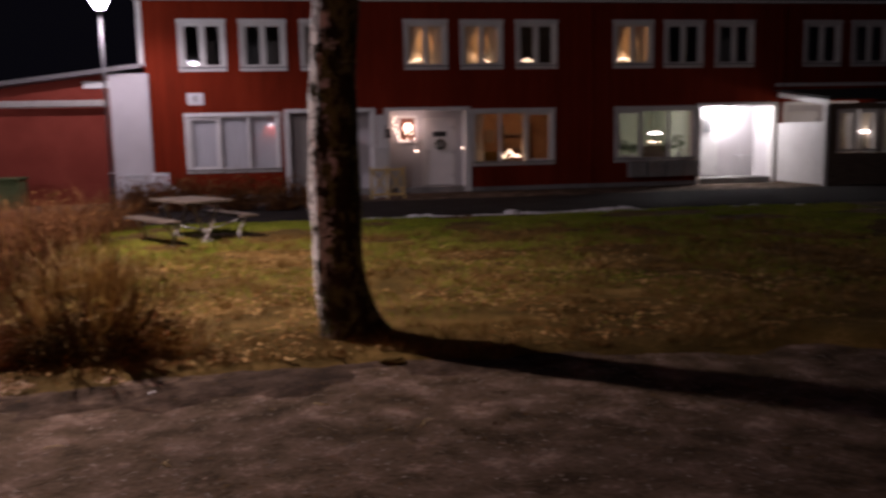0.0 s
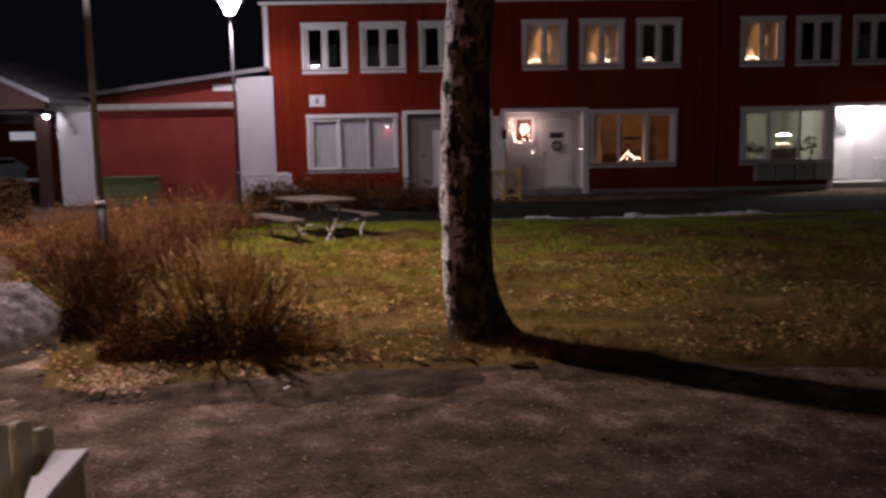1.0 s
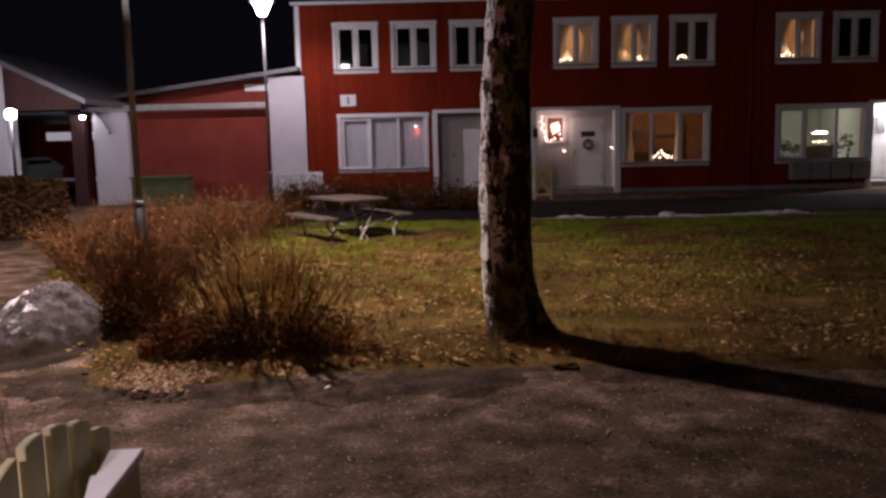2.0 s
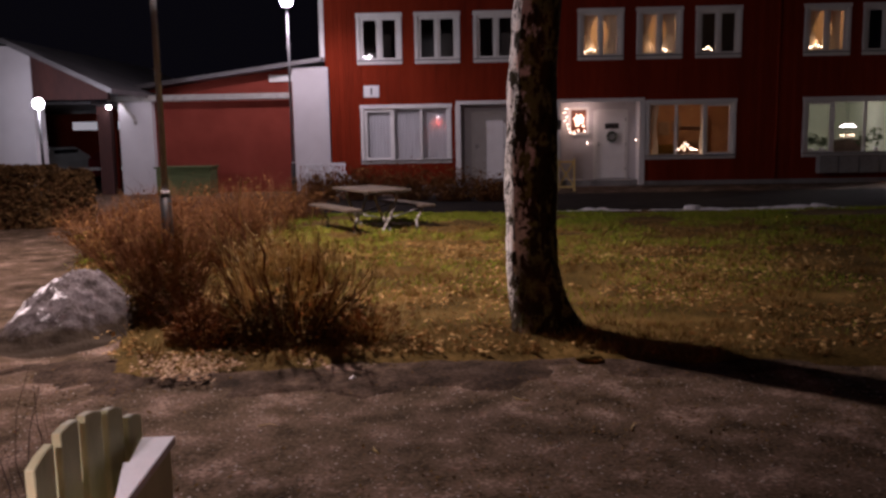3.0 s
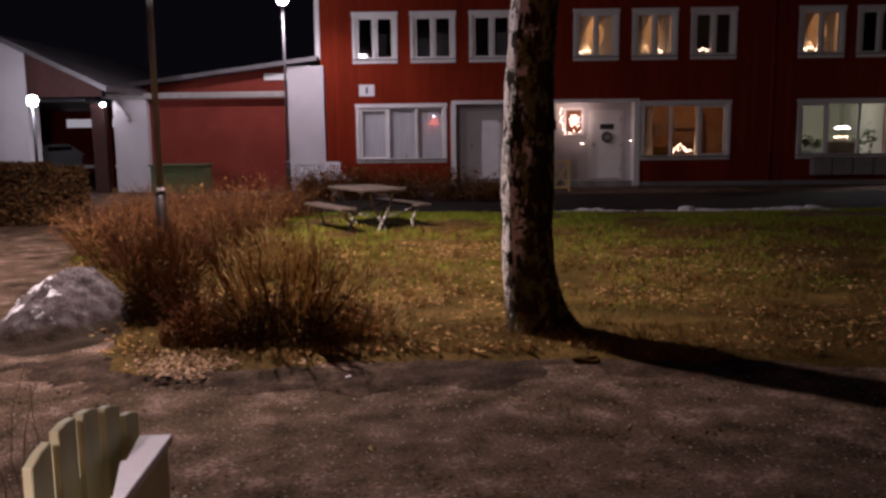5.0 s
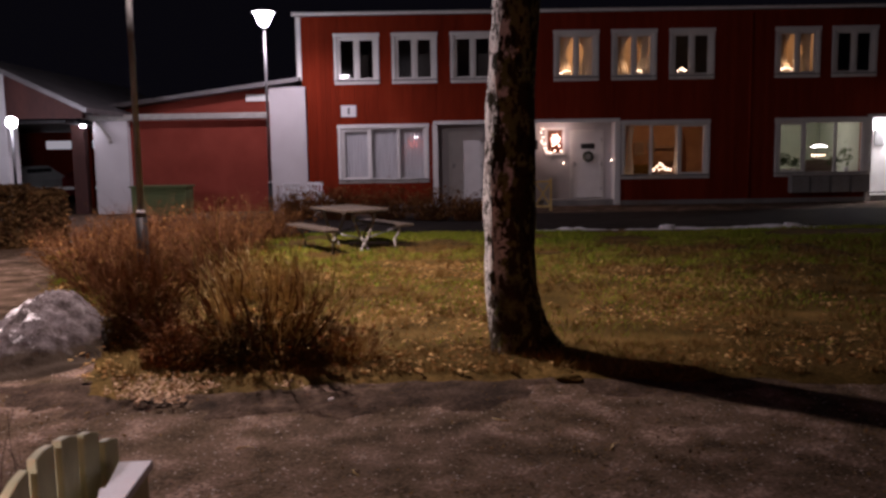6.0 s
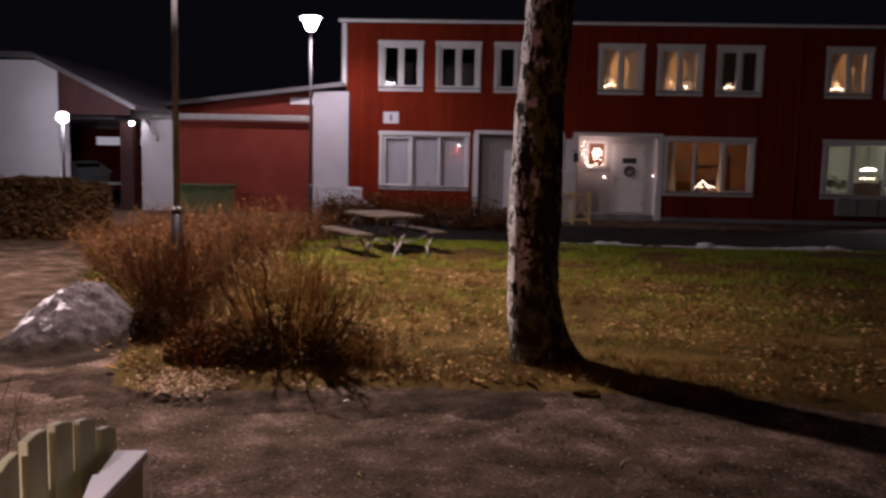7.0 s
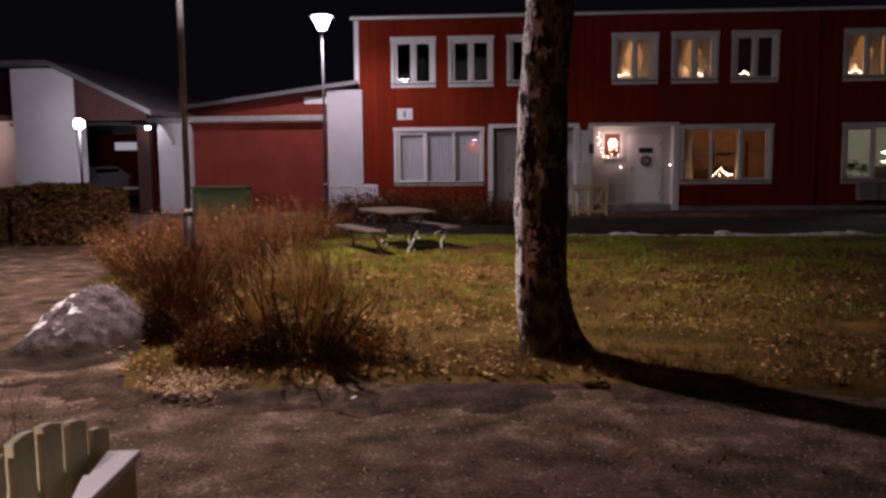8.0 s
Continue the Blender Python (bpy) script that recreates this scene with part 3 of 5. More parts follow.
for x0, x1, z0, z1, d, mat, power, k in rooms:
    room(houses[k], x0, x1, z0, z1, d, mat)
    if power:
        lamp("room_light", ((x0 + x1) / 2, FRONT + 1.6, z1 - 0.4), power, WARM if mat != ROOM_GREEN else PALE, 0.12)

# ---- garage wing and carport ----
wing = thing("garage", "low red plastered garage with white piers and sloping roof", "garage")
part("wall", boxes((-8.57, 24.25, GROUND - 0.2, -4.40, 24.5, 2.60)), RED_PLASTER, wing)
part("pier", boxes((-9.58, 24.0, GROUND - 0.2, -8.57, 24.5, 2.62)), WHITE_PLASTER, wing)
part("pier", boxes((-4.40, 24.3, GROUND - 0.2, -3.32, 24.46, 3.57), (-4.40, 24.461, GROUND - 0.2, -3.46, 24.6, 3.57)), WHITE_PLASTER, wing)
part("gutter", boxes((-9.9, 23.97, 2.63, -4.42, 24.25, 2.82), bevel=0.03), GALVANISED, wing)


def slope_slab(x0, z0, x1, z1, y0, y1, t):
    bm = bmesh.new()
    vs = [bm.verts.new(p) for y in (y0, y1) for p in ((x0, y, z0), (x1, y, z1), (x1, y, z1 + t), (x0, y, z0 + t))]
    for f in ((0, 1, 2, 3), (7, 6, 5, 4), (0, 4, 5, 1), (1, 5, 6, 2), (2, 6, 7, 3), (3, 7, 4, 0)):
        bm.faces.new([vs[i] for i in f])
    return bm


def gable(x0, lo0, hi0, x1, lo1, hi1, y0, y1):
    bm = bmesh.new()
    vs = [bm.verts.new(p) for y in (y0, y1) for p in ((x0, y, lo0), (x1, y, lo1), (x1, y, hi1), (x0, y, hi0))]
    for f in ((0, 1, 2, 3), (7, 6, 5, 4), (0, 4, 5, 1), (1, 5, 6, 2), (2, 6, 7, 3), (3, 7, 4, 0)):
        bm.faces.new([vs[i] for i in f])
    return bm


part("upper_wall", gable(-9.8, 2.6, 2.88, -4.41, 2.6, 3.6, 24.6, 24.8), RED_PLASTER, wing)
part("roof", slope_slab(-10.2, 2.86, -3.46, 3.72, 24.1, 32, 0.12), ZINC, wing)
pipe_bm = bmesh.new()
rod(pipe_bm, (-9.45, 23.93, 2.62), (-9.08, 23.94, 2.12), 0.045, sides=12), rod(pipe_bm, (-9.08, 23.94, 2.12), (-9.08, 23.98, 1.98), 0.045, sides=12)
part("downpipe", pipe_bm, GALVANISED, wing)
part("end_board", boxes((-5.15, 24.54, 3.18, -4.42, 24.59, 3.38)), WHITE, wing)
part("back_wall", boxes((-9.58, 24.51, GROUND - 0.2, -9.38, 32, 2.6), (-9.38, 31.8, GROUND - 0.2, -3.47, 32, 2.7)), RED_PLASTER, wing)

left = thing("gable_house", "white plastered house with a low gable roof", "house")
part("pier", boxes((-12.68, 21.6, -0.2, -11.46, 22.2, 4.06)), WHITE_PLASTER, left)
part("pier", gable(-11.46, -0.2, 4.06, -10.89, -0.2, 3.78, 21.601, 22.2), WHITE_PLASTER, left)
part("wall", boxes((-18, 22.6, -0.2, -12.76, 22.8, 2.70)), WHITE_PLASTER, left)
part("soffit", boxes((-18, 21.0, 2.68, -12.76, 22.59, 2.78)), SHADED_BOARDS, left)
part("gable_wall", boxes((-18, 22.3, 2.79, -12.76, 22.5, 4.1)), SHADED_BOARDS, left)
part("upper_wall", gable(-10.9, 2.62, 3.82, -8.85, 2.62, 2.82, 21.62, 21.8), SHADED_BOARDS, left)
part("roof", slope_slab(-11.5, 4.12, -8.65, 2.74, 21.4, 32, 0.14), ZINC, left)
part("roof", slope_slab(-20, 4.14, -11.5, 4.12, 21.4, 32, 0.14), ZINC, left)


# dark carport between the white house and the garage
carport = thing("carport", "dark open carport with red posts and high windows", "carport")
part("post", boxes((-10.25, 24.0, GROUND - 0.2, -9.86, 24.3, 2.6), bevel=0.01), SHADED_BOARDS, carport)
part("post", boxes((-11.1, 27.0, GROUND - 0.2, -10.95, 27.2, 2.6), bevel=0.01), RED, carport)
wall_with_holes("back_wall", carport, -17.0, -9.0, -0.3, 2.9, [(-14.33, -13.27, 1.9, 2.21), (-12.92, -12.0, 1.9, 2.21)], 31.0, 31.2, RED)
for x in (-14.33, -12.92):
    part("window", boxes((x, 31.06, 1.9, x + (1.06 if x < -13 else 0.92), 31.1, 2.21)), glow("pale_window", (0.80, 0.84, 0.86), 0.32), carport)
part("barrier_rail", boxes((-13.6, 27.2, 0.50, -9.7, 27.28, 0.60)), WHITE, carport)
for x in (-13.0, -11.4, -9.9):
    part("barrier_post", boxes((x, 27.285, GROUND - 0.1, x + 0.08, 27.36, 0.6)), WHITE, carport)
part("roof", boxes((-16.9, 26.1, 2.52, -13.2, 31.3, 2.60), (-13.2, 22.3, 2.52, -9.62, 31.3, 2.60)), BLACK, carport)


# ---- street lamps ----
def street_lamp(place, label):
    x, y = place
    top = thing("street_lamp", label, "street lamp", (x, y, ground_z(x, y)), group="street lamps")
    local(part("pole", rod(bmesh.new(), (0, 0, 0.9), (0, 0, 4.96), 0.036, 0.03, 16), STEEL, top))
    sleeve = rod(bmesh.new(), (0, 0, -0.1), (0, 0, 0.90), 0.062, sides=16)
    rod(sleeve, (0, 0, 0.90), (0, 0, 0.945), 0.062, 0.038, 16)
    local(part("sleeve", sleeve, BLACK, top, "thicker dark foot of the pole"))
    # near-white collar colour stands in for the highlight on the joint
    local(part("collar", rod(bmesh.new(), (0, 0, 0.945), (0, 0, 0.975), 0.046, sides=16), FROST, top, "pale ring with its highlight put into the colour"))
    local(part("bracket", rod(bmesh.new(), (0, 0, 4.94), (0, 0, 5.0), 0.06, 0.085, 16), STEEL, top))
    shade = bmesh.new()
    bmesh.ops.create_cone(shade, cap_ends=False, segments=24, radius1=0.10, radius2=0.26, depth=0.34, matrix=Matrix.Translation((0, 0, 5.19)))
    d = local(part("diffuser", shade, LAMP_GLOW, top, "glowing conical diffuser"))
    d.visible_shadow = False
    hat = rod(bmesh.new(), (0, 0, 5.365), (0, 0, 5.44), 0.33, 0.12, 24)
    rod(hat, (0, 0, 5.35), (0, 0, 5.365), 0.33, sides=24)
    local(part("hat", hat, STEEL, top))
    return top


street_lamp(LAMP_A, "grey steel lamp post standing among bare bushes")
street_lamp(LAMP_B, "lit cold white street lamp beside the garage")


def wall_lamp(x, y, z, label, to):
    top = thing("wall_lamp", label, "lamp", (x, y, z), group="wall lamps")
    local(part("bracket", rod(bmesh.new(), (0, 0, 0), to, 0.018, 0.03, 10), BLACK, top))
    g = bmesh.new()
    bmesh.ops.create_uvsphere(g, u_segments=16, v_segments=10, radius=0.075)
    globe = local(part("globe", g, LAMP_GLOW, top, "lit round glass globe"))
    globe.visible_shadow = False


garden = thing("garden_lamp", "lit globe lamp on a short dark post", "lamp", (*LAMP_C, GROUND))
local(part("post", rod(bmesh.new(), (0, 0, 0), (0, 0, 2.46), 0.035, sides=12), BLACK, garden))
g = bmesh.new()
bmesh.ops.create_uvsphere(g, u_segments=20, v_segments=12, radius=0.13, matrix=Matrix.Translation((0, 0, 2.57)))
local(part("globe", g, LAMP_GLOW, garden, "brightly lit white globe")).visible_shadow = False
wall_lamp(-14.3, 21.7, 2.45, "warm lit porch lamp under a soffit", (0, 0, 0.24))
wall_lamp(-9.75, 23.72, 2.50, "small lit lamp under the garage eave", (0, 0.29, 0.15))


# ---- unseen house wall added behind the yard, which closes the place and carries a lamp ----
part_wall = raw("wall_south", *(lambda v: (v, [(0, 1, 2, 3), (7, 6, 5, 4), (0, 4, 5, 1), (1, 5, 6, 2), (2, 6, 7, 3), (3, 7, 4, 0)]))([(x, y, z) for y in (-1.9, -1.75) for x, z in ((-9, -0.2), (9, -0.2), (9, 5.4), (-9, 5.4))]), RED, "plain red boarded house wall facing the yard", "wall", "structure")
wall_lamp(-0.88, -1.58, 2.5, "assumed porch lamp on an unseen wall behind the yard", (0, -0.17, 0))


# ---- birch ----
TREE = (1.25, 5.47)


def birch():
    top = thing("birch_tree", "thick birch trunk with white and blackened bark", "tree", (*TREE, 0), group="")
    sides, rows = 56, 120
    verts, faces = [], []
    for j in range(rows + 1):
        z = -0.08 + 7.6 * (j / rows) ** 1.5
        cx = 0.02 - 0.03 * math.sin(z * 1.3) + 0.012 * z * step(1.2, 3.5, z)
        cy = 0.015 * math.sin(z * 0.8 + 1)
        r = 0.188 * (1 - 0.045 * z) + 0.02 * math.exp(-abs(z - 1.4) * 1.5)
        for k in range(sides):
            a = 2 * math.pi * k / sides
            flare = 0.17 * math.exp(-max(z, 0) * 5.0) * (0.30 + 0.25 * math.cos(3 * a + 0.4) + 1.2 * max(0, math.cos(a - 0.2)) - 0.25 * max(0, -math.cos(a)))
            lump = 0.020 * noise.noise((math.cos(a) * 2.2, math.sin(a) * 2.2, z * 2.2)) + 0.010 * noise.noise((math.cos(a) * 6, math.sin(a) * 6, z * 6))
            ridge = 0.006 * abs(noise.noise((math.cos(a) * 11, math.sin(a) * 11, z * 3.5)))
            rr = r + flare + lump + ridge
            verts.append((cx + rr * math.cos(a), cy + rr * math.sin(a), z))
    for j in range(rows):
        for k in range(sides):
            a, b = j * sides + k, j * sides + (k + 1) % sides
            faces.append((a, b, b + sides, a + sides))
    faces.append(tuple(rows * sides + k for k in range(sides)))
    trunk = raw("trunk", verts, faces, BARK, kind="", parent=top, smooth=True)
    rng = random.Random(4)
    for n in range(9):
        z = 3.5 + n * 0.42
        a = n * 2.4 + rng.uniform(-0.3, 0.3)
        length = rng.uniform(1.2, 2.0)
        bm = bmesh.new()
        p = Vector((0.10 * math.cos(a), 0.10 * math.sin(a), z))
        d = Vector((math.cos(a), math.sin(a), 0.8)).normalized()
        r = 0.035
        for q in range(5):
            e = p + d * length / 5
            rod(bm, p, e, r, r * 0.72, 7)
            for w in range(3):
                side = Vector((rng.uniform(-1, 1), rng.uniform(-1, 1), rng.uniform(-0.3, 0.6)))
                rod(bm, e, e + side.normalized() * rng.uniform(0.25, 0.6), r * 0.35, 0.002, 4)
            p, r = e, r * 0.72
            d = (d + Vector((rng.uniform(-0.2, 0.2), rng.uniform(-0.2, 0.2), rng.uniform(-0.05, 0.2)))).normalized()
        local(part("limb", bm, BARK, top))
    return top


birch()


# ---- bushes ----
def tubes(paths, radii):
    """Three-sided tapering tubes along many paths at once: arrays (n, k, 3) and (n, k)."""
    n, k, _ = paths.shape
    out = np.zeros((n, k, 3, 3))
    for s in range(3):
        a = 2 * math.pi * s / 3
        out[:, :, s, 0] = paths[:, :, 0] + radii * math.cos(a)
        out[:, :, s, 1] = paths[:, :, 1] + radii * math.sin(a)
        out[:, :, s, 2] = paths[:, :, 2]
    base = (np.arange(n)[:, None] * k + np.arange(k - 1)[None, :]) * 3
    quads = np.stack([np.stack([base + s, base + (s + 1) % 3, base + 3 + (s + 1) % 3, base + 3 + s], -1) for s in range(3)], 2)
    return out.reshape(-1, 3), quads.reshape(-1, 4)


def stems(rng, n, rx, ry, height, spread, thick, k=6):
    u, a = np.sqrt(rng.random(n)), rng.random(n) * 2 * math.pi
    base = np.stack([u * rx * 0.45 * np.cos(a), u * ry * 0.45 * np.sin(a), np.full(n, -0.05)], -1)
    tall = height * (0.55 + 0.5 * rng.random(n)) * (1 - 0.35 * u ** 2)
    tip = np.stack([u * rx * spread * np.cos(a), u * ry * spread * np.sin(a)], -1) + rng.normal(0, 0.20 * rx, (n, 2))
    v = np.linspace(0, 1, k)
    bend = v ** 1.5
    p = np.zeros((n, k, 3))
    p[:, :, 0] = base[:, None, 0] + (tip[:, None, 0] - base[:, None, 0]) * bend + rng.normal(0, 0.028, (n, k)) * v
    p[:, :, 1] = base[:, None, 1] + (tip[:, None, 1] - base[:, None, 1]) * bend + rng.normal(0, 0.028, (n, k)) * v
    p[:, :, 2] = base[:, None, 2] + tall[:, None] * v
    return p, thick * (0.6 + 0.7 * rng.random(n))[:, None] * (1 - 0.75 * v)


def shoots(rng, p, r, per, reach):
    """Side twigs from the stems."""
    n, k, _ = p.shape
    out, rad = [], []
    for _ in range(per):
        j = rng.integers(1, k - 1, n)
        start = p[np.arange(n), j]
        way = p[np.arange(n), np.minimum(j + 1, k - 1)] - start
        way = way / np.linalg.norm(way, axis=1)[:, None] + rng.normal(0, 0.75, (n, 3)) * (1, 1, 0.5)
        v = np.linspace(0, 1, 4)
        length = reach * (0.4 + 0.8 * rng.random(n))
        q = start[:, None] + way[:, None] * (v[None, :, None] * length[:, None, None])
        q[:, :, 2] += 0.25 * reach * v ** 2
        out.append(q), rad.append(r[np.arange(n), j][:, None] * 0.6 * (1 - 0.7 * v))
    return np.concatenate(out), np.concatenate(rad)


def flakes(rng, points, size, flat=0.5, lying=False):
    """Small bent leaves at the points."""
    n = len(points)
    a = rng.normal(0, 1, (n, 3)) * (1, 1, flat)
    a /= np.linalg.norm(a, axis=1)[:, None]
    b = np.cross(a, (0, 0, 1) + rng.normal(0, 0.3, (n, 3)) if lying else rng.normal(0, 1, (n, 3)))
    b /= np.linalg.norm(b, axis=1)[:, None]
    s = size * (0.5 + rng.random(n))[:, None]
    v = np.stack([points - a * s, points - b * s * 0.55 + 0.2 * s * np.cross(a, b), points + a * s, points + b * s * 0.55 + 0.2 * s * np.cross(a, b)], 1)
    i = np.arange(n)[:, None] * 4
    return v.reshape(-1, 3), np.concatenate([i + (0, 1, 2), i + (0, 2, 3)])


def bush(label, x, y, rx, ry, height, n, mat, seed, leaves=0, leaf=0.02, thick=0.006, spread=1.0, per=3, leaf_mat=None, name="bush", low=0.3):
    rng = np.random.default_rng(seed)
    top = thing(name, label, "bush", (x, y, ground_z(x, y)), group="bare bushes")
    p, r = stems(rng, n, rx, ry, height, spread, thick)
    v, f = tubes(p, r)
    raw("stem", v.tolist(), f.tolist(), mat, kind="stuff", parent=top)
    q, w = shoots(rng, p, r, per, height * 0.28)
    v, f = tubes(q, w)
    raw("twig", v.tolist(), f.tolist(), mat, kind="stuff", parent=top)
    if leaves:
        pick = rng.integers(0, len(q), leaves * 4)
        spots = q[pick, rng.integers(1, 4, leaves * 4)] + rng.normal(0, 0.02, (leaves * 4, 3))
        keep = rng.random(leaves * 4) < np.clip(1.25 - spots[:, 2] / (height * (1 - low + 0.3)), 0.04, 1)
        spots = spots[keep][:leaves]
        if low > 0.85:
            m = len(spots)
            u, a = np.sqrt(rng.random(m)), rng.random(m) * 2 * math.pi
            spots = np.stack([u * rx * 0.8 * np.cos(a), u * ry * 0.8 * np.sin(a), height * 0.46 * rng.random(m) ** 1.5 * (1.1 - 0.6 * u ** 2) * (0.75 + 0.5 * np.abs(np.sin(2.6 * a) * np.cos(9 * u + a)))], -1)
        v, f = flakes(rng, spots, leaf)
        raw("leaves", v.tolist(), f.tolist(), leaf_mat or DRY_LEAF, kind="stuff", parent=top)
    return top


def vase_bush(label, x, y, rx, ry, height, n, seed):
    """An old shrub: bowed stems that fork again and again, and a shade-dark skirt of withered leaves."""
    rng = np.random.default_rng(seed)
    top = thing("bush", label, "bush", (x, y, ground_z(x, y)), group="bare bushes")
    k, v = 8, np.linspace(0, 1, 8)

    def sprout(start, way, length, thick):
        m = len(start)
        p = np.zeros((m, k, 3))
        wobble = np.cumsum(rng.normal(0, 0.035, (m, k, 3)), axis=1) * length[:, None, None] * v[None, :, None]
        p[:] = start[:, None] + way[:, None] * (v[None, :, None] * length[:, None, None]) + wobble
        p[:, :, 2] += 0.16 * length[:, None] * v ** 2
        return p, thick[:, None] * (1 - 0.65 * v)

    def fork(p, r, per, lo, hi, reach):
        m = len(p) * per
        i, j = np.repeat(np.arange(len(p)), per), rng.integers(lo, hi, m)
        way = p[i, np.minimum(j + 1, k - 1)] - p[i, j]
        way = way / np.linalg.norm(way, axis=1)[:, None] + rng.normal(0, 0.34, (m, 3)) + (0, 0, 0.25)
        way /= np.linalg.norm(way, axis=1)[:, None]
        return sprout(p[i, j], way, reach * (0.45 + 0.75 * rng.random(m)), r[i, j] * 0.72)

    u, a = np.sqrt(rng.random(n)), rng.random(n) * 2 * math.pi
    base = np.stack([0.26 * rx * u * np.cos(a), 0.26 * ry * u * np.sin(a), np.full(n, -0.04)], -1)
    way = np.stack([1.15 * rx / 0.7 * u * np.cos(a), 0.72 * ry / 0.45 * u * np.sin(a), np.ones(n)], -1) + rng.normal(0, 0.08, (n, 3))
    way /= np.linalg.norm(way, axis=1)[:, None]
    p, r = sprout(base, way, height * (0.62 + 0.30 * rng.random(n)), np.full(n, 0.017) * (0.7 + 0.6 * rng.random(n)))
    q, w = fork(p, r, 4, 1, 6, height * 0.44)
    tips, tw = fork(q, w, 1, 3, 7, height * 0.24)
    # dark stems and pale branches carry the backlight in their colours
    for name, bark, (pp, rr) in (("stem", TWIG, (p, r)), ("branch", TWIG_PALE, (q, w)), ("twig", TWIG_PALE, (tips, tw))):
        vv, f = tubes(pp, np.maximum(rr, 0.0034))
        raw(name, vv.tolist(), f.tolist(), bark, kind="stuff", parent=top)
    # dense dark leaves put the deep shade at the bush foot into colour
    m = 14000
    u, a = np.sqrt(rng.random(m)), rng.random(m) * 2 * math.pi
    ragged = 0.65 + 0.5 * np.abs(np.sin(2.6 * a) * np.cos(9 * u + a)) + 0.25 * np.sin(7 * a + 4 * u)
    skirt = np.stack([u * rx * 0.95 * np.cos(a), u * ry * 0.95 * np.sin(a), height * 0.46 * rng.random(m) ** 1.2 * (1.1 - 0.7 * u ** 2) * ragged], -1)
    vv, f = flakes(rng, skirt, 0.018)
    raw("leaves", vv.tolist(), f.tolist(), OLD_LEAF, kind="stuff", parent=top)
    return top


vase_bush("large bare bush with forking pale lit twigs over a shade-dark leaf skirt", -0.58, 5.36, 0.74, 0.46, 0.88, 38, 1)
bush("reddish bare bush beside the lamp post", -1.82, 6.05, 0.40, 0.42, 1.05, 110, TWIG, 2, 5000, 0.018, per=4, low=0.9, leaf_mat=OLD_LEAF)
bush("low bush with dry orange leaves", -1.20, 5.26, 0.42, 0.36, 0.66, 90, TWIG, 3, 5200, 0.017, per=3, low=0.9, leaf_mat=DRY_LEAF)
bush("small dry bush at the lawn edge", 0.02, 5.25, 0.34, 0.30, 0.42, 90, TWIG_PALE, 4, 700, 0.018)
rows_of_bushes = [(-2.35, 7.6, 0.7, 0.7, 1.05), (-3.1, 8.6, 0.8, 0.7, 0.95), (-2.0, 9.0, 0.8, 0.7, 1.1), (-3.9, 9.9, 0.8, 0.7, 0.95), (-2.7, 10.4, 0.9, 0.8, 1.15), (-3.6, 11.8, 0.9, 0.8, 1.1), (-2.5, 12.4, 0.8, 0.8, 1.2), (-4.6, 11.6, 0.8, 0.8, 0.9), (-3.4, 13.8, 0.9, 0.8, 1.15), (-2.3, 14.4, 0.8, 0.7, 1.0), (-4.7, 13.6, 0.9, 0.8, 1.0), (-1.3, 8.1, 0.6, 0.5, 0.85)]
for k, (x, y, rx, ry, h) in enumerate(rows_of_bushes):
    bush("reddish brown leafless shrub in a dense bed", x, y, rx, ry, h * 0.86, 150, TWIG if k != 11 else TWIG_PALE, 20 + k, 600, 0.022, 0.007)
for k, (x, y, rx, h) in enumerate([(-1.9, 20.2, 0.9, 1.05), (-0.6, 19.8, 0.9, 1.0), (0.5, 19.2, 0.85, 0.95), (-3.0, 20.6, 0.7, 0.9), (1.4, 18.9, 0.7, 0.7)]):
    bush("rusty brown bush growing under the window", x, y, rx, 0.6, h, 150, TWIG, 50 + k, 1300, 0.035, 0.008)
bush("thin bare stems of a sapling shrub", -0.80, 1.95, 0.16, 0.14, 0.92, 12, BARK_TWIG, 80, per=1, thick=0.004)


def hedge(label, x0, x1, y0, y1, h, seed, n):
    """A clipped hedge: a dense body of small leaves over twigs."""
    rng = np.random.default_rng(seed)
    top = thing("hedge", label, "hedge", ((x0 + x1) / 2, (y0 + y1) / 2, 0), group="hedges")
    w, d = (x1 - x0) / 2, (y1 - y0) / 2
    pts = rng.random((n, 3)) * 2 - 1
    face = rng.integers(0, 3, n)
    pts[face == 0, 0] = np.sign(pts[face == 0, 0]) * (1 - 0.12 * rng.random((face == 0).sum()))
    pts[face == 1, 1] = np.sign(pts[face == 1, 1]) * (1 - 0.12 * rng.random((face == 1).sum()))
    pts[face == 2, 2] = 1 - 0.1 * rng.random((face == 2).sum())
    pts = np.stack([pts[:, 0] * w, pts[:, 1] * d, (pts[:, 2] + 1) / 2 * h], -1) + rng.normal(0, 0.03, (n, 3))
    round_off = np.clip((pts[:, 2] - 0.8 * h) / (0.2 * h), 0, 1) ** 2
    pts[:, 0] *= 1 - 0.10 * round_off
    v, f = flakes(rng, pts, 0.04)
    raw("leaves", v.tolist(), f.tolist(), HEDGE, kind="stuff", parent=top)
    m = 140
    p = np.zeros((m, 4, 3))
    p[:, :, 0] = rng.uniform(-w, w, m)[:, None] * 0.9 + rng.normal(0, 0.03, (m, 4))
    p[:, :, 1] = rng.uniform(-d, d, m)[:, None] * 0.9 + rng.normal(0, 0.03, (m, 4))
    p[:, :, 2] = np.linspace(-0.05, h * 0.92, 4)
    v, f = tubes(p, np.full((m, 4), 0.01))
    raw("stem", v.tolist(), f.tolist(), TWIG, kind="stuff", parent=top)


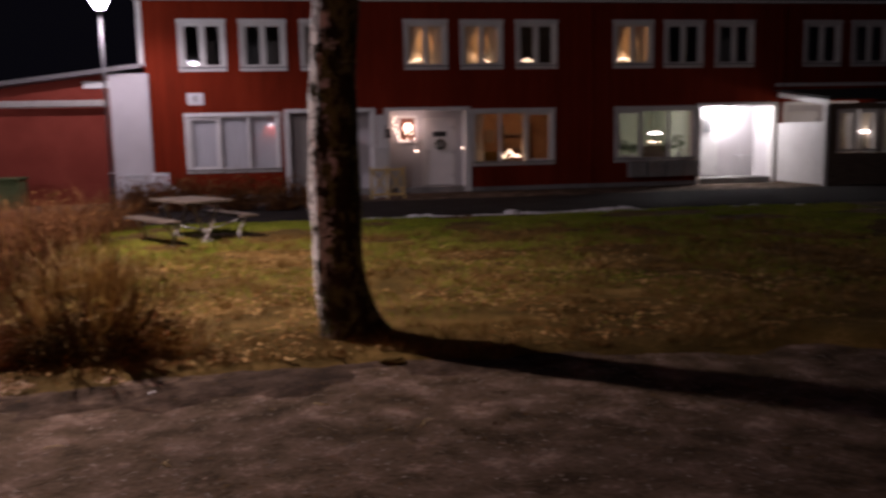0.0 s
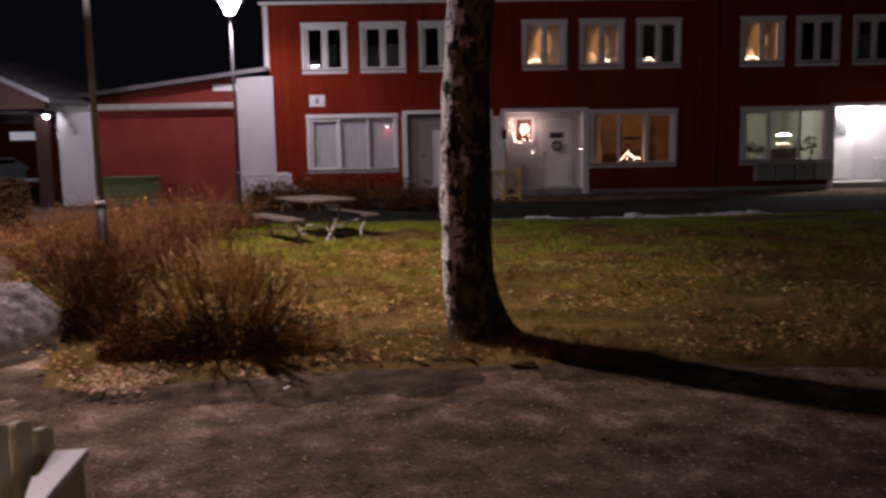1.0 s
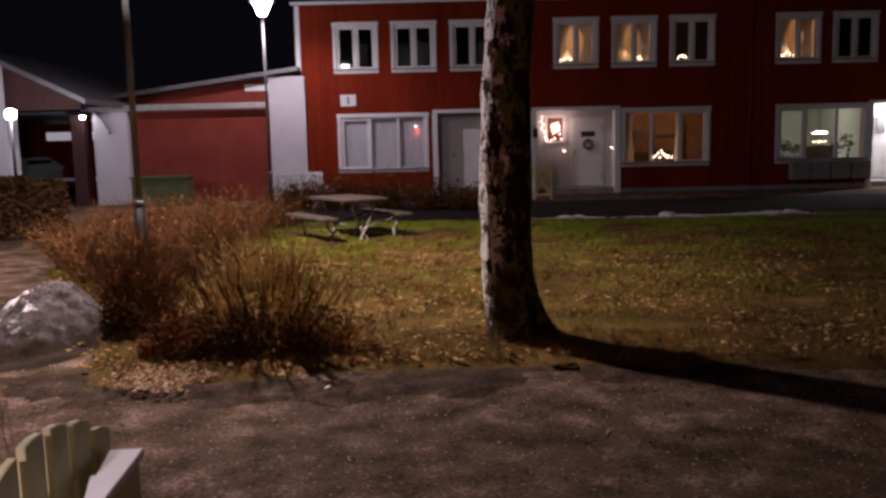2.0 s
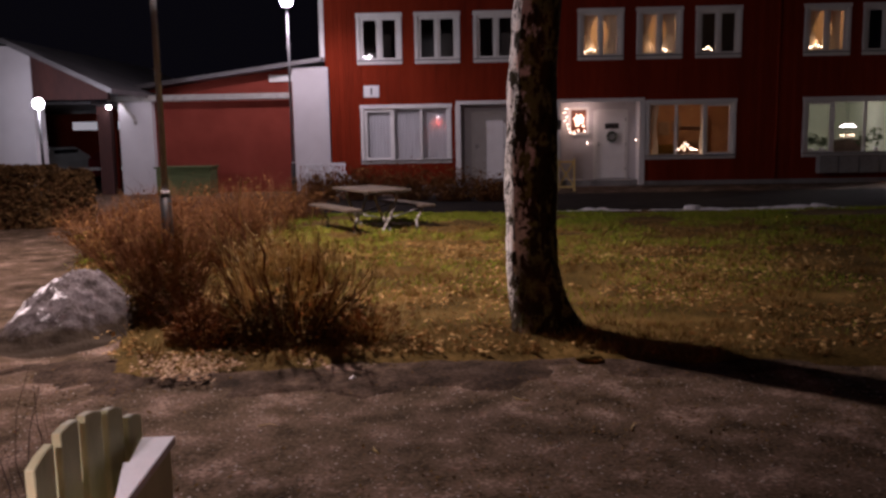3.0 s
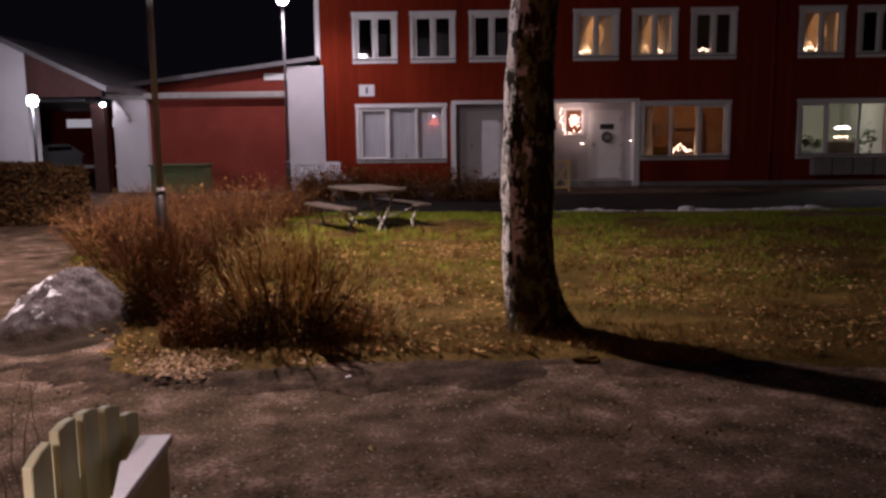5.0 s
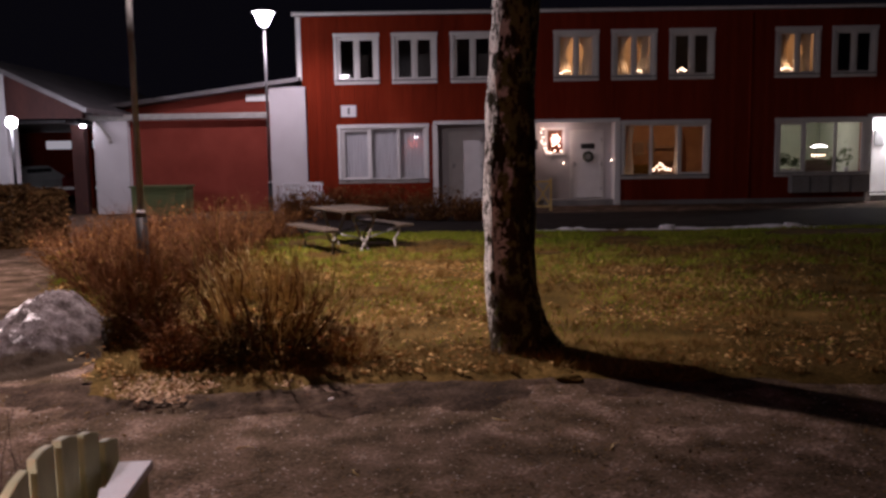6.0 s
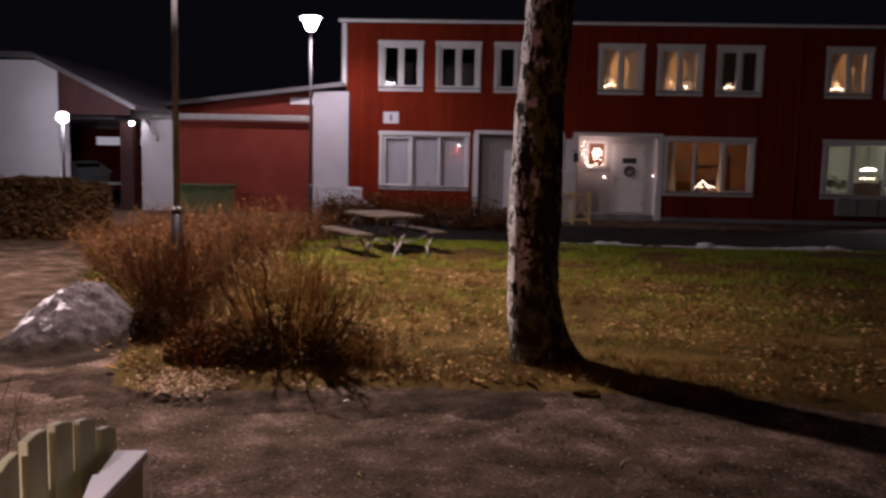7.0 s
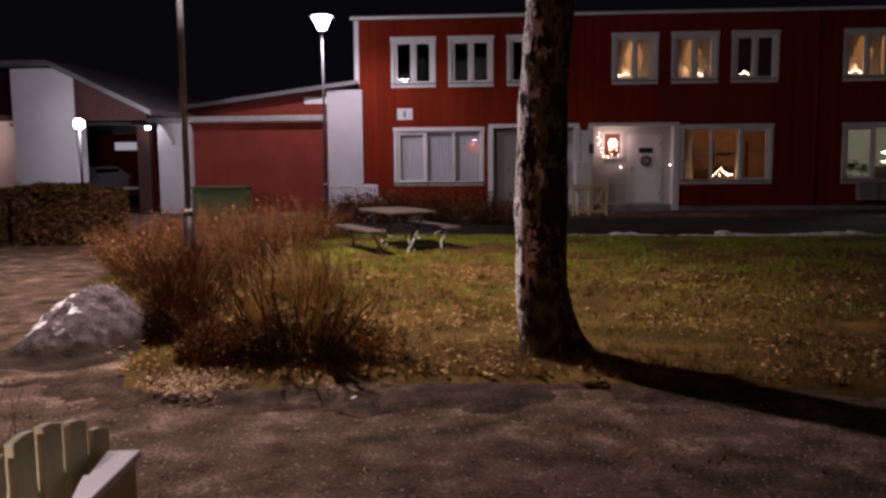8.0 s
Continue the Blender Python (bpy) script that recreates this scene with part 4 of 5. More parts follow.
hedge("clipped brown hedge in front of the white house", -7.9, -6.75, 13.6, 14.5, 1.06, 5, 9000)
hedge("small yellowish clipped hedge beside the drive", -6.74, -6.2, 13.9, 14.5, 0.98, 7, 4500)
hedge("dark clipped hedge beside the gravel drive", -10.4, -8.15, 13.4, 14.4, 1.0, 6, 9000)


# ---- snow ----
def heap(x, y, rx, ry, h):
    """A shovelled heap: steep crest, rough crust and a low skirt that runs out over the yard."""
    sides, rings = 84, 42
    verts, faces = [], []
    for j in range(rings + 1):
        u = j / rings
        for k in range(sides):
            a = 2 * math.pi * k / sides
            px, py = u * rx * math.cos(a), u * ry * math.sin(a)
            lump = 0.09 * noise.noise((px * 2.4, py * 2.4, 3)) + 0.045 * noise.noise((px * 6, py * 6, 8)) + 0.040 * noise.noise((px * 14, py * 14, 8)) + 0.030 * noise.noise((px * 30, py * 30, 1))
            crest = h * (1 - step(0.0, 0.80, u ** 1.35)) + 0.05 * (1 - step(0.55, 1.0, u))
            verts.append((px * (1 + 0.08 * noise.noise((math.cos(a), math.sin(a), 2))), py, crest + lump * (1 - u ** 3) - 0.035 * step(0.86, 1.0, u)))
    for j in range(rings):
        for k in range(sides):
            a, b = j * sides + k, j * sides + (k + 1) % sides
            faces.append((a, a + sides, b + sides, b))
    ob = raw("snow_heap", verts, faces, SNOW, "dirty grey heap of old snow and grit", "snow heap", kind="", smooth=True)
    ob.location = (x, y, ground_z(x, y))


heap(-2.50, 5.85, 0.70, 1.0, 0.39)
rng = np.random.default_rng(9)
SNOW_EDGE = [(1.7, 15.27), (5.0, 15.12), (8.0, 15.06), (11.5, 14.96), (11.5, 15.10), (8.0, 15.30), (5.0, 15.42), (1.7, 15.47)]
blob_sheet("snow_edge", SNOW_EDGE, FROST, "broken strip of white snow along the path edge", "snow", 0.085, 0.06, 0.19, "stuff")
for k in (17, 30):
    x = 2.0 + 8.5 * (k / 46) + rng.normal(0, 0.05)
    y = 15.35 - 0.02 * x + rng.normal(0, 0.06)
    sx, sy, sz = 0.16, 0.10, 0.06
    bm = bmesh.new()
    bmesh.ops.create_icosphere(bm, subdivisions=3, radius=1)
    for v in bm.verts:
        v.co *= 1 + 0.5 * noise.noise(v.co * 1.6 + Vector((k, 0, 0))) + 0.3 * noise.noise(v.co * 4.5 + Vector((0, k, 0)))
        v.co = Vector((v.co.x * sx, v.co.y * sy, v.co.z * sz))
    for f in bm.faces:
        f.smooth = True
    lump = tagged(part("snow_lump", bm, FROST), "small remnant of white snow along the path edge", "snow", "snow remnants")
    lump.location = (x, y, ground_z(x, y) + 0.045)


# ---- picnic table ----
def picnic_table(x, y, turn):
    top = thing("picnic_table", "weathered wooden picnic table with bent steel legs", "picnic table", (x, y, ground_z(x, y) + 0.04), turn)
    for k in range(4):
        o = -0.29 + k * 0.193
        local(part("tabletop_plank", boxes((-0.66, o - 0.09, 0.63, 0.66, o + 0.09, 0.67), bevel=0.006), TABLE_WOOD, top))
    for side in (-1, 1):
        for k in range(2):
            o = side * 0.645 + (k - 0.5) * 0.135
            local(part("bench_plank", boxes((-0.74, o - 0.062, 0.37, 0.74, o + 0.062, 0.41), bevel=0.006), TABLE_WOOD, top))
    for e in (-0.52, 0.52):
        for side in (-1, 1):
            for name, r, pts in (("leg", 0.021, [(0.19, 0.60), (0.165, 0.48), (0.06, 0.24), (0.0, 0.14), (-0.05, 0.07), (-0.08, -0.03)]),
                                 ("bench_leg", 0.019, [(0.645, 0.368), (0.60, 0.25), (0.53, 0.17), (0.55, -0.03)]),
                                 ("bench_bracket", 0.012, [(0.05, 0.22), (0.40, 0.30), (0.645, 0.362)])):
                bm = bmesh.new()
                for p, q in zip(pts, pts[1:]):
                    rod(bm, (e + 0.012 * side, side * p[0], p[1]), (e + 0.012 * side, side * q[0], q[1]), r, sides=10)
                local(part(name, bm, STEEL if name == "bench_bracket" else GALVANISED, top, "bent galvanised steel tube"))
        local(part("batten", boxes((e - 0.04, -0.36, 0.598, e + 0.04, 0.36, 0.629)), TABLE_WOOD, top))


picnic_table(-0.78, 12.5, -57)


# ---- picket gate and porch rail close to the eye ----
def picket_gate():
    top = thing("picket_gate", "cream painted picket gate with an arched top", "gate", (-0.30, 1.065, 0))
    heights = (0.797, 0.824, 0.812, 0.777, 0.708)
    for k, h in enumerate(heights):
        y0 = k * 0.138
        bm = bmesh.new()
        slope = (0.030, 0.004, -0.020, -0.026, -0.024)[k]
        vs = [bm.verts.new(p) for x in (-0.026, 0.0) for p in ((x, y0, 0.10), (x, y0 + 0.1, 0.10), (x, y0 + 0.1, h + slope / 2), (x, y0 + 0.05, h + 0.006), (x, y0, h - slope / 2))]
        bm.faces.new(vs[:5][::-1]), bm.faces.new(vs[5:])
        for i in range(5):
            bm.faces.new((vs[i], vs[(i + 1) % 5], vs[5 + (i + 1) % 5], vs[5 + i]))
        bmesh.ops.recalc_face_normals(bm, faces=bm.faces)
        bmesh.ops.bevel(bm, geom=bm.edges[:], offset=0.003, segments=1, affect="EDGES")
        local(part("picket", bm, CREAM, top))
    for z in (0.22, 0.60):
        local(part("rail", boxes((-0.06, -0.02, z, -0.028, 0.66, z + 0.07), bevel=0.004), CREAM, top))
    local(part("post", boxes((-0.095, 0.66, -0.05, -0.03, 0.72, 0.55), bevel=0.005), CREAM, top))


def porch_rail():
    top = thing("porch_rail", "boarded porch rail with a frosted white top board", "railing", (-0.22, 1.672, 0))
    bm = bmesh.new()
    vs = [bm.verts.new((x, y, z)) for z in (0.612, 0.640) for x, y in ((-0.061, -0.01), (0.042, 0.0), (0.077, -0.465), (0.09, -0.9), (0.05, -0.9), (0.045, -0.465), (-0.038, -0.211), (-0.022, -0.209))]
    bm.faces.new(vs[:8]), bm.faces.new(vs[8:][::-1])
    for i in range(8):
        bm.faces.new((vs[i], vs[(i + 1) % 8], vs[8 + (i + 1) % 8], vs[8 + i]))
    bmesh.ops.recalc_face_normals(bm, faces=bm.faces)
    bmesh.ops.bevel(bm, geom=bm.edges[:], offset=0.003, segments=1, affect="EDGES")
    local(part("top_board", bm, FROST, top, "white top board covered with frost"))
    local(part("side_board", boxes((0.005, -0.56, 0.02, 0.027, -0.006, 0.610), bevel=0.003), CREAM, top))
    local(part("post", boxes((-0.06, -0.075, -0.05, -0.002, -0.01, 0.610), bevel=0.004), CREAM, top))
    local(part("post", boxes((-0.03, -0.62, -0.05, 0.022, -0.57, 0.610), bevel=0.004), CREAM, top))


picket_gate()
porch_rail()


# ---- by the houses ----
def door(house, x0, x1, z0, z1, y, wreath=False):
    leaf = part("door", boxes((x0 + 0.05, y - 0.05, z0 + 0.03, x1 - 0.05, y - 0.005, z1 - 0.05), bevel=0.004), DOOR_WHITE, house, "white painted entrance door")
    part("door_frame", boxes((x0 - 0.03, y - 0.035, z0, x0 + 0.045, y - 0.001, z1), (x1 - 0.045, y - 0.035, z0, x1 + 0.03, y - 0.001, z1), (x0 + 0.045, y - 0.035, z1 - 0.045, x1 - 0.045, y - 0.001, z1 + 0.03)), WHITE, leaf)
    bm = boxes((x0 + 0.10, y - 0.065, z0 + 0.98, x0 + 0.13, y - 0.051, z0 + 1.14))
    rod(bm, (x0 + 0.115, y - 0.10, z0 + 1.06), (x0 + 0.115, y - 0.05, z0 + 1.06), 0.009, sides=8)
    rod(bm, (x0 + 0.108, y - 0.10, z0 + 1.06), (x0 + 0.22, y - 0.10, z0 + 1.06), 0.009, sides=8)
    part("handle", bm, STEEL, leaf, "steel lever handle")
    for z in (0.25, 1.0, 1.75):
        part("hinge", rod(bmesh.new(), (x1 - 0.03, y - 0.06, z0 + z), (x1 - 0.03, y - 0.06, z0 + z + 0.11), 0.012, sides=8), STEEL, leaf)


BACK = FRONT + 0.55
door(houses[0], 0.98, 1.98, 0.07, 2.16, BACK)
door(houses[1], 4.72, 5.70, 0.07, 2.16, BACK)
door(houses[2], 13.95, 14.93, 0.07, 2.16, FRONT + 1.2)
door(houses[3], 17.2, 18.2, 0.07, 2.16, BACK)
part("meter_cabinet", boxes((2.15, FRONT + 0.30, 0.8, 2.60, FRONT + 0.54, 1.6), bevel=0.01), WHITE, houses[0])
# the wreath and the dark name plate on the candlelit house's door
bm = bmesh.new()
for k in range(24):
    a, b = 2 * math.pi * k / 24, 2 * math.pi * (k + 1) / 24
    rod(bm, (0.13 * math.cos(a), 0, 0.13 * math.sin(a)), (0.13 * math.cos(b), 0, 0.13 * math.sin(b)), 0.035 + 0.008 * (k % 3), sides=7)
w = tagged(part("door_wreath", bm, WREATH), "dark green wreath hanging on a white door", "wreath")
w.location = (5.24, BACK - 0.095, 1.36)
tagged(part("door_plate", boxes((5.03, BACK - 0.066, 1.60, 5.45, BACK - 0.051, 1.76)), BLACK), "dark wooden name plate on a white door", "sign")
# small lit window beside the door, with fairy lights and a paper star
small = part("window", boxes((3.93, BACK - 0.04, 1.42, 4.0, BACK - 0.002, 2.26), (4.47, BACK - 0.04, 1.42, 4.54, BACK - 0.002, 2.26), (4.0, BACK - 0.04, 2.19, 4.47, BACK - 0.002, 2.26), (4.0, BACK - 0.04, 1.42, 4.47, BACK - 0.002, 1.49)), WHITE, houses[1])
part("pane", boxes((4.0, BACK - 0.012, 1.49, 4.47, BACK - 0.004, 2.19)), material("dim_pane", [(0.09, 0.03, 0.02), (0.18, 0.07, 0.035)], 6, rough=0.3, bump=0), small)
star = thing("paper_star", "glowing red paper star in a small window", "paper star", (4.24, BACK - 0.08, 1.90))
bm = bmesh.new()
for k in range(7):
    a = 2 * math.pi * k / 7 + 0.3
    r = bmesh.ops.create_cone(bm, cap_ends=False, segments=4, radius1=0.055, radius2=0.0, depth=0.15, matrix=Matrix.Translation((0.10 * math.cos(a), 0, 0.10 * math.sin(a))) @ Vector((math.cos(a), 0, math.sin(a))).to_track_quat("Z", "Y").to_matrix().to_4x4())
local(part("points", bm, STAR_GLOW, star))
chain = thing("fairy_lights", "string of warm lit fairy lights round a window", "fairy lights", (0, 0, 0))
bm = bmesh.new()
spots = [(3.84, 2.22), (3.80, 2.10), (3.86, 1.98), (3.82, 1.86), (3.90, 1.76), (3.92, 1.62), (3.98, 1.52), (4.10, 1.50), (4.22, 1.56), (4.42, 1.54), (4.36, 1.70), (4.18, 1.72)]
for (ax, az), (bx, bz) in zip(spots, spots[1:]):
    rod(bm, (ax, BACK - 0.06, az), (bx, BACK - 0.06, bz), 0.004, sides=4)
part("cord", bm, BLACK, chain)
for x, z in spots:
    g = bmesh.new()
    bmesh.ops.create_icosphere(g, subdivisions=1, radius=0.022, matrix=Matrix.Translation((x, BACK - 0.065, z)))
    part("bulb", g, FAIRY, chain)
for x, z in ((4.50, 1.17), (5.86, 1.25)):
    g = bmesh.new()
    bmesh.ops.create_icosphere(g, subdivisions=2, radius=0.02)
    b = tagged(part("door_light", g, FAIRY), "small warm lit lamp beside the door", "lamp")
    b.location = (x, BACK - 0.02 if x < 5 else FRONT - 0.078, z)

# yellow rail with crossed bars before the entrance
rail = thing("entrance_rail", "yellow pine rail with crossed bars beside an entrance", "railing", (2.84, 22.6, ground_z(3.1, 22.6)))
for x in (0.0, 0.46, 0.92):
    local(part("post", boxes((x, -0.03, -0.05, x + 0.06, 0.03, 0.92), bevel=0.005), YELLOW, rail))
for z in (0.10, 0.80):
    local(part("bar", boxes((0.06, -0.024, z, 0.92, 0.024, z + 0.06), bevel=0.004), YELLOW, rail))
for x in (0.06, 0.52):
    for a, b in (((x, 0, 0.17), (x + 0.40, 0, 0.79)), ((x, 0.001, 0.79), (x + 0.40, 0.001, 0.17))):
        local(part("brace", bar(bmesh.new(), a, b, 0.03, 0.045), YELLOW, rail))
# white post with a dark lantern, and a white sheet over the things behind it
post = thing("lantern_post", "white post carrying a dark unlit lantern", "lantern", (3.14, 23.4, ground_z(3.2, 23.4)))
local(part("post", boxes((0.0, -0.05, -0.05, 0.19, 0.05, 2.38), bevel=0.006), WHITE, post))
lantern = local(part("lantern", boxes((0.23, -0.06, 1.72, 0.37, 0.06, 2.00), bevel=0.02), BLACK, post))
part("arm", rod(bmesh.new(), (0.18, 0, 2.05), (0.32, 0, 2.05), 0.010, sides=8), BLACK, lantern).matrix_parent_inverse = Matrix()
tagged(part("storage_box", boxes((2.95, 22.8, 0.72 + GROUND, 3.42, 23.15, 1.36), (3.0, 22.84, GROUND - 0.05, 3.07, 23.1, 0.72 + GROUND), (3.30, 22.84, GROUND - 0.05, 3.37, 23.1, 0.72 + GROUND), bevel=0.02), WHITE), "white covered box on legs beside the entrance", "box")

# plate on the wall with its number made a plain bar
plate = thing("wall_sign", "white sign plate on the red boarded wall", "sign", (-2.05, FRONT - 0.03, 2.83))
local(part("plate", boxes((-0.235, -0.015, -0.175, 0.235, 0.01, 0.175), bevel=0.01), PLASTIC, plate))
local(part("mark", boxes((-0.025, -0.020, -0.10, 0.025, -0.0155, 0.10)), SIGN_INK, plate))

# corner trim, downpipes
part("corner_trim", boxes((-3.56, FRONT - 0.05, 3.74, -3.42, FRONT - 0.022, EAVES - 0.005)), WHITE, houses[0])
for x in (10.02, 16.53):
    pipe = thing("downpipe", "dark red metal downpipe between two houses", "downpipe", (x, FRONT - 0.07, 0), group="downpipes")
    local(part("pipe", rod(bmesh.new(), (0, 0, 0.05), (0, 0, EAVES - 0.1), 0.045, sides=12), RED, pipe))
    for z in (1.0, 3.0, 4.8):
        local(part("clip", rod(bmesh.new(), (0, 0, z), (0, 0, z + 0.05), 0.055, sides=12), RED, pipe))

# lit entrance: lamp, screen, wind-sheltered corner and canopy
lit = thing("porch_lamp", "very bright white porch lamp under a ceiling", "lamp", (15.0, 25.1, 2.33))
local(part("base", rod(bmesh.new(), (0, 0, 0.03), (0, 0, 0.07), 0.12, sides=20), WHITE, lit))
g = local(part("globe", rod(bmesh.new(), (0, 0, -0.07), (0, 0, 0.03), 0.10, 0.11, 20), LAMP_WHITE, lit))
g.visible_shadow = False
tagged(part("wall_plaque", boxes((14.42, FRONT + 1.10, 1.55, 14.72, FRONT + 1.149, 2.05), bevel=0.01), STEEL), "grey plaque on a white entrance door", "sign")
table = thing("side_table", "small round white table inside the lit entrance", "table", (15.5, 24.95, 0.06))
local(part("tabletop", rod(bmesh.new(), (0, 0, 0.70), (0, 0, 0.73), 0.24, sides=20), PLASTIC, table))
for k in range(3):
    a = 2 * math.pi * k / 3
    local(part("leg", rod(bmesh.new(), (0.05 * math.cos(a), 0.05 * math.sin(a), 0.70), (0.2 * math.cos(a), 0.2 * math.sin(a), 0), 0.012, sides=8), PLASTIC, table))
screen = thing("wooden_screen", "tall white boarded screen beside the lit entrance", "screen", (16.42, 24.38, GROUND))
for k in range(19):
    local(part("board", boxes((-0.012, -k * 0.128 - 0.121, 0.06, 0.012, -k * 0.128, 1.95), bevel=0.003), WHITE, screen))
for z in (0.35, 1.6):
    local(part("rail", boxes((0.013, -2.44, z, 0.05, 0.0, z + 0.08)), WHITE, screen))
porch = thing("veranda", "white framed glazed veranda with a sloping roof", "veranda", (0, 0, 0))
part("post", boxes((16.38, 21.80, GROUND - 0.1, 16.50, 21.92, 2.42), bevel=0.006), WHITE, porch)
part("rafter", bar(bmesh.new(), (16.42, 24.42, 2.72), (16.42, 21.70, 2.36), 0.06, 0.15), WHITE, porch)
part("ledger", boxes((16.32, 24.38, 2.99, 23.0, 24.46, 3.10)), WHITE, porch)
bm = bmesh.new()
vs = [bm.verts.new(p) for x in (16.30, 23.0) for p in ((x, 21.60, 2.44), (x, 24.38, 2.82), (x, 24.38, 2.90), (x, 21.60, 2.52))]
for f in ((0, 1, 2, 3), (7, 6, 5, 4), (0, 4, 5, 1), (1, 5, 6, 2), (2, 6, 7, 3), (3, 7, 4, 0)):
    bm.faces.new([vs[i] for i in f])
part("roof", bm, ROOF, porch)
part("low_wall", boxes((16.505, 21.84, GROUND - 0.1, 23.0, 21.92, 0.86)), GREY_WOOD, porch)
for k in range(6):
    part("board", boxes((16.52 + k * 0.3, 21.825, 0.0, 16.81 + k * 0.3, 21.838, 0.85), bevel=0.003), GREY_WOOD, porch)
for x0, x1 in ((16.80, 17.46), (17.50, 18.16), (18.28, 19.4)):
    window(porch, x0, x1, 0.88, 2.16, (), (), 21.86, 0.07)
for x0, x1 in ((16.505, 16.80), (18.165, 18.275)):
    part("mullion", boxes((x0, 21.84, 0.862, x1, 21.92, 2.34)), GREY_WOOD, porch)
part("top_beam", boxes((16.805, 21.84, 2.165, 23.0, 21.92, 2.34)), GREY_WOOD, porch)
part("end_wall", boxes((19.42, 21.93, GROUND, 19.5, 24.35, 2.4)), WHITE, porch)
for x0, x1 in ((16.9, 17.3), (17.75, 18.1), (18.4, 18.9)):
    curtain("veranda_curtain", "pale curtain hanging inside the veranda window", x0, x1, 0.9, 2.1, 22.1, CURTAIN, 0.2, 5, 0.2)
tube = thing("strip_lamp", "short lit strip lamp inside the veranda", "lamp", (17.80, 22.02, 1.46))
local(part("tube", boxes((-0.17, -0.02, 0.0, 0.17, 0.02, 0.05), bevel=0.01), LAMP_WHITE, tube))
local(part("stand", boxes((-0.02, -0.02, -0.47, 0.02, 0.02, -0.002), (-0.08, -0.05, -0.58, 0.08, 0.05, -0.47)), BLACK, tube))
lamp("veranda_light", (17.8, 22.7, 2.0), 26, PALE, 0.08)

# planter boxes on the wall below the third living-room window
for k in range(4):
    trough = thing("planter", "grey plastic planter box below a window", "planter", (11.22 + k * 0.6, FRONT - 0.22, 0.18), group="planters under the window")
    bm = boxes((0, -0.14, 0.0, 0.55, 0.14, 0.50), bevel=0.015)
    local(part("box", bm, CONCRETE, trough))
    local(part("soil", boxes((0.03, -0.11, 0.501, 0.52, 0.11, 0.515)), TURF, trough))
    local(part("bracket", boxes((0.06, 0.14, 0.05, 0.10, 0.20, 0.45), (0.45, 0.14, 0.05, 0.49, 0.20, 0.45)), STEEL, trough))

# grit box before the garage
grit = thing("grit_box", "mossy green wooden grit box against a red wall", "box", (-7.35, 23.2, GROUND))
local(part("box", boxes((-0.78, -0.36, 0, 0.78, 0.36, 0.82), bevel=0.01), GREEN_BOX, grit))
local(part("lid", slope_slab(-0.82, 0.825, 0.82, 0.826, -0.42, 0.40, 0.05), GREEN_BOX, grit))


def plastic_chair(x, y, turn):
    top = thing("garden_chair", "white plastic garden chair against the wall", "chair", (x, y, GROUND), turn, group="white garden chairs")
    local(part("seat", boxes((-0.24, -0.24, 0.40, 0.24, 0.22, 0.43), bevel=0.012), PLASTIC, top))
    for sx in (-1, 1):
        for sy in (-1, 1):
            local(part("leg", bar(bmesh.new(), (sx * 0.22, sy * 0.2, 0.40), (sx * 0.26, sy * 0.26, 0.0), 0.05, 0.04), PLASTIC, top))
        local(part("armrest", boxes((sx * 0.27 - 0.03, -0.24, 0.62, sx * 0.27 + 0.03, 0.24, 0.65), (sx * 0.27 - 0.02, -0.23, 0.43, sx * 0.27 + 0.02, -0.19, 0.62), bevel=0.008), PLASTIC, top))
    for k in range(5):
        local(part("back_slat", bar(bmesh.new(), (-0.20 + k * 0.10, 0.22, 0.43), (-0.20 + k * 0.10, 0.34, 0.82), 0.05, 0.014), PLASTIC, top))
    local(part("back_rail", boxes((-0.25, 0.32, 0.81, 0.25, 0.36, 0.90), bevel=0.015), PLASTIC, top))


plastic_chair(-3.42, 22.3, 20)
plastic_chair(-3.0, 22.9, -8)
lounger = thing("deck_chair", "white folding deck chair on the gravel by the house", "deck chair", (-2.55, 22.4, GROUND), 5)
local(part("frame", bar(bar(bmesh.new(), (-0.5, -0.27, 0.85), (0.5, -0.27, 0.22), 0.04), (-0.5, 0.27, 0.85), (0.5, 0.27, 0.22), 0.04), PLASTIC, lounger))
local(part("rest", bar(bmesh.new(), (-0.5, 0, 0.86), (0.55, 0, 0.20), 0.52, 0.02), PLASTIC, lounger))
for y in (-0.29, 0.29):
    local(part("leg", bar(bmesh.new(), (-0.35, y, 0.0), (0.35, y, 0.45), 0.035), PLASTIC, lounger))
    local(part("leg", bar(bmesh.new(), (0.5, y, 0.0), (-0.1, y, 0.55), 0.035), PLASTIC, lounger))


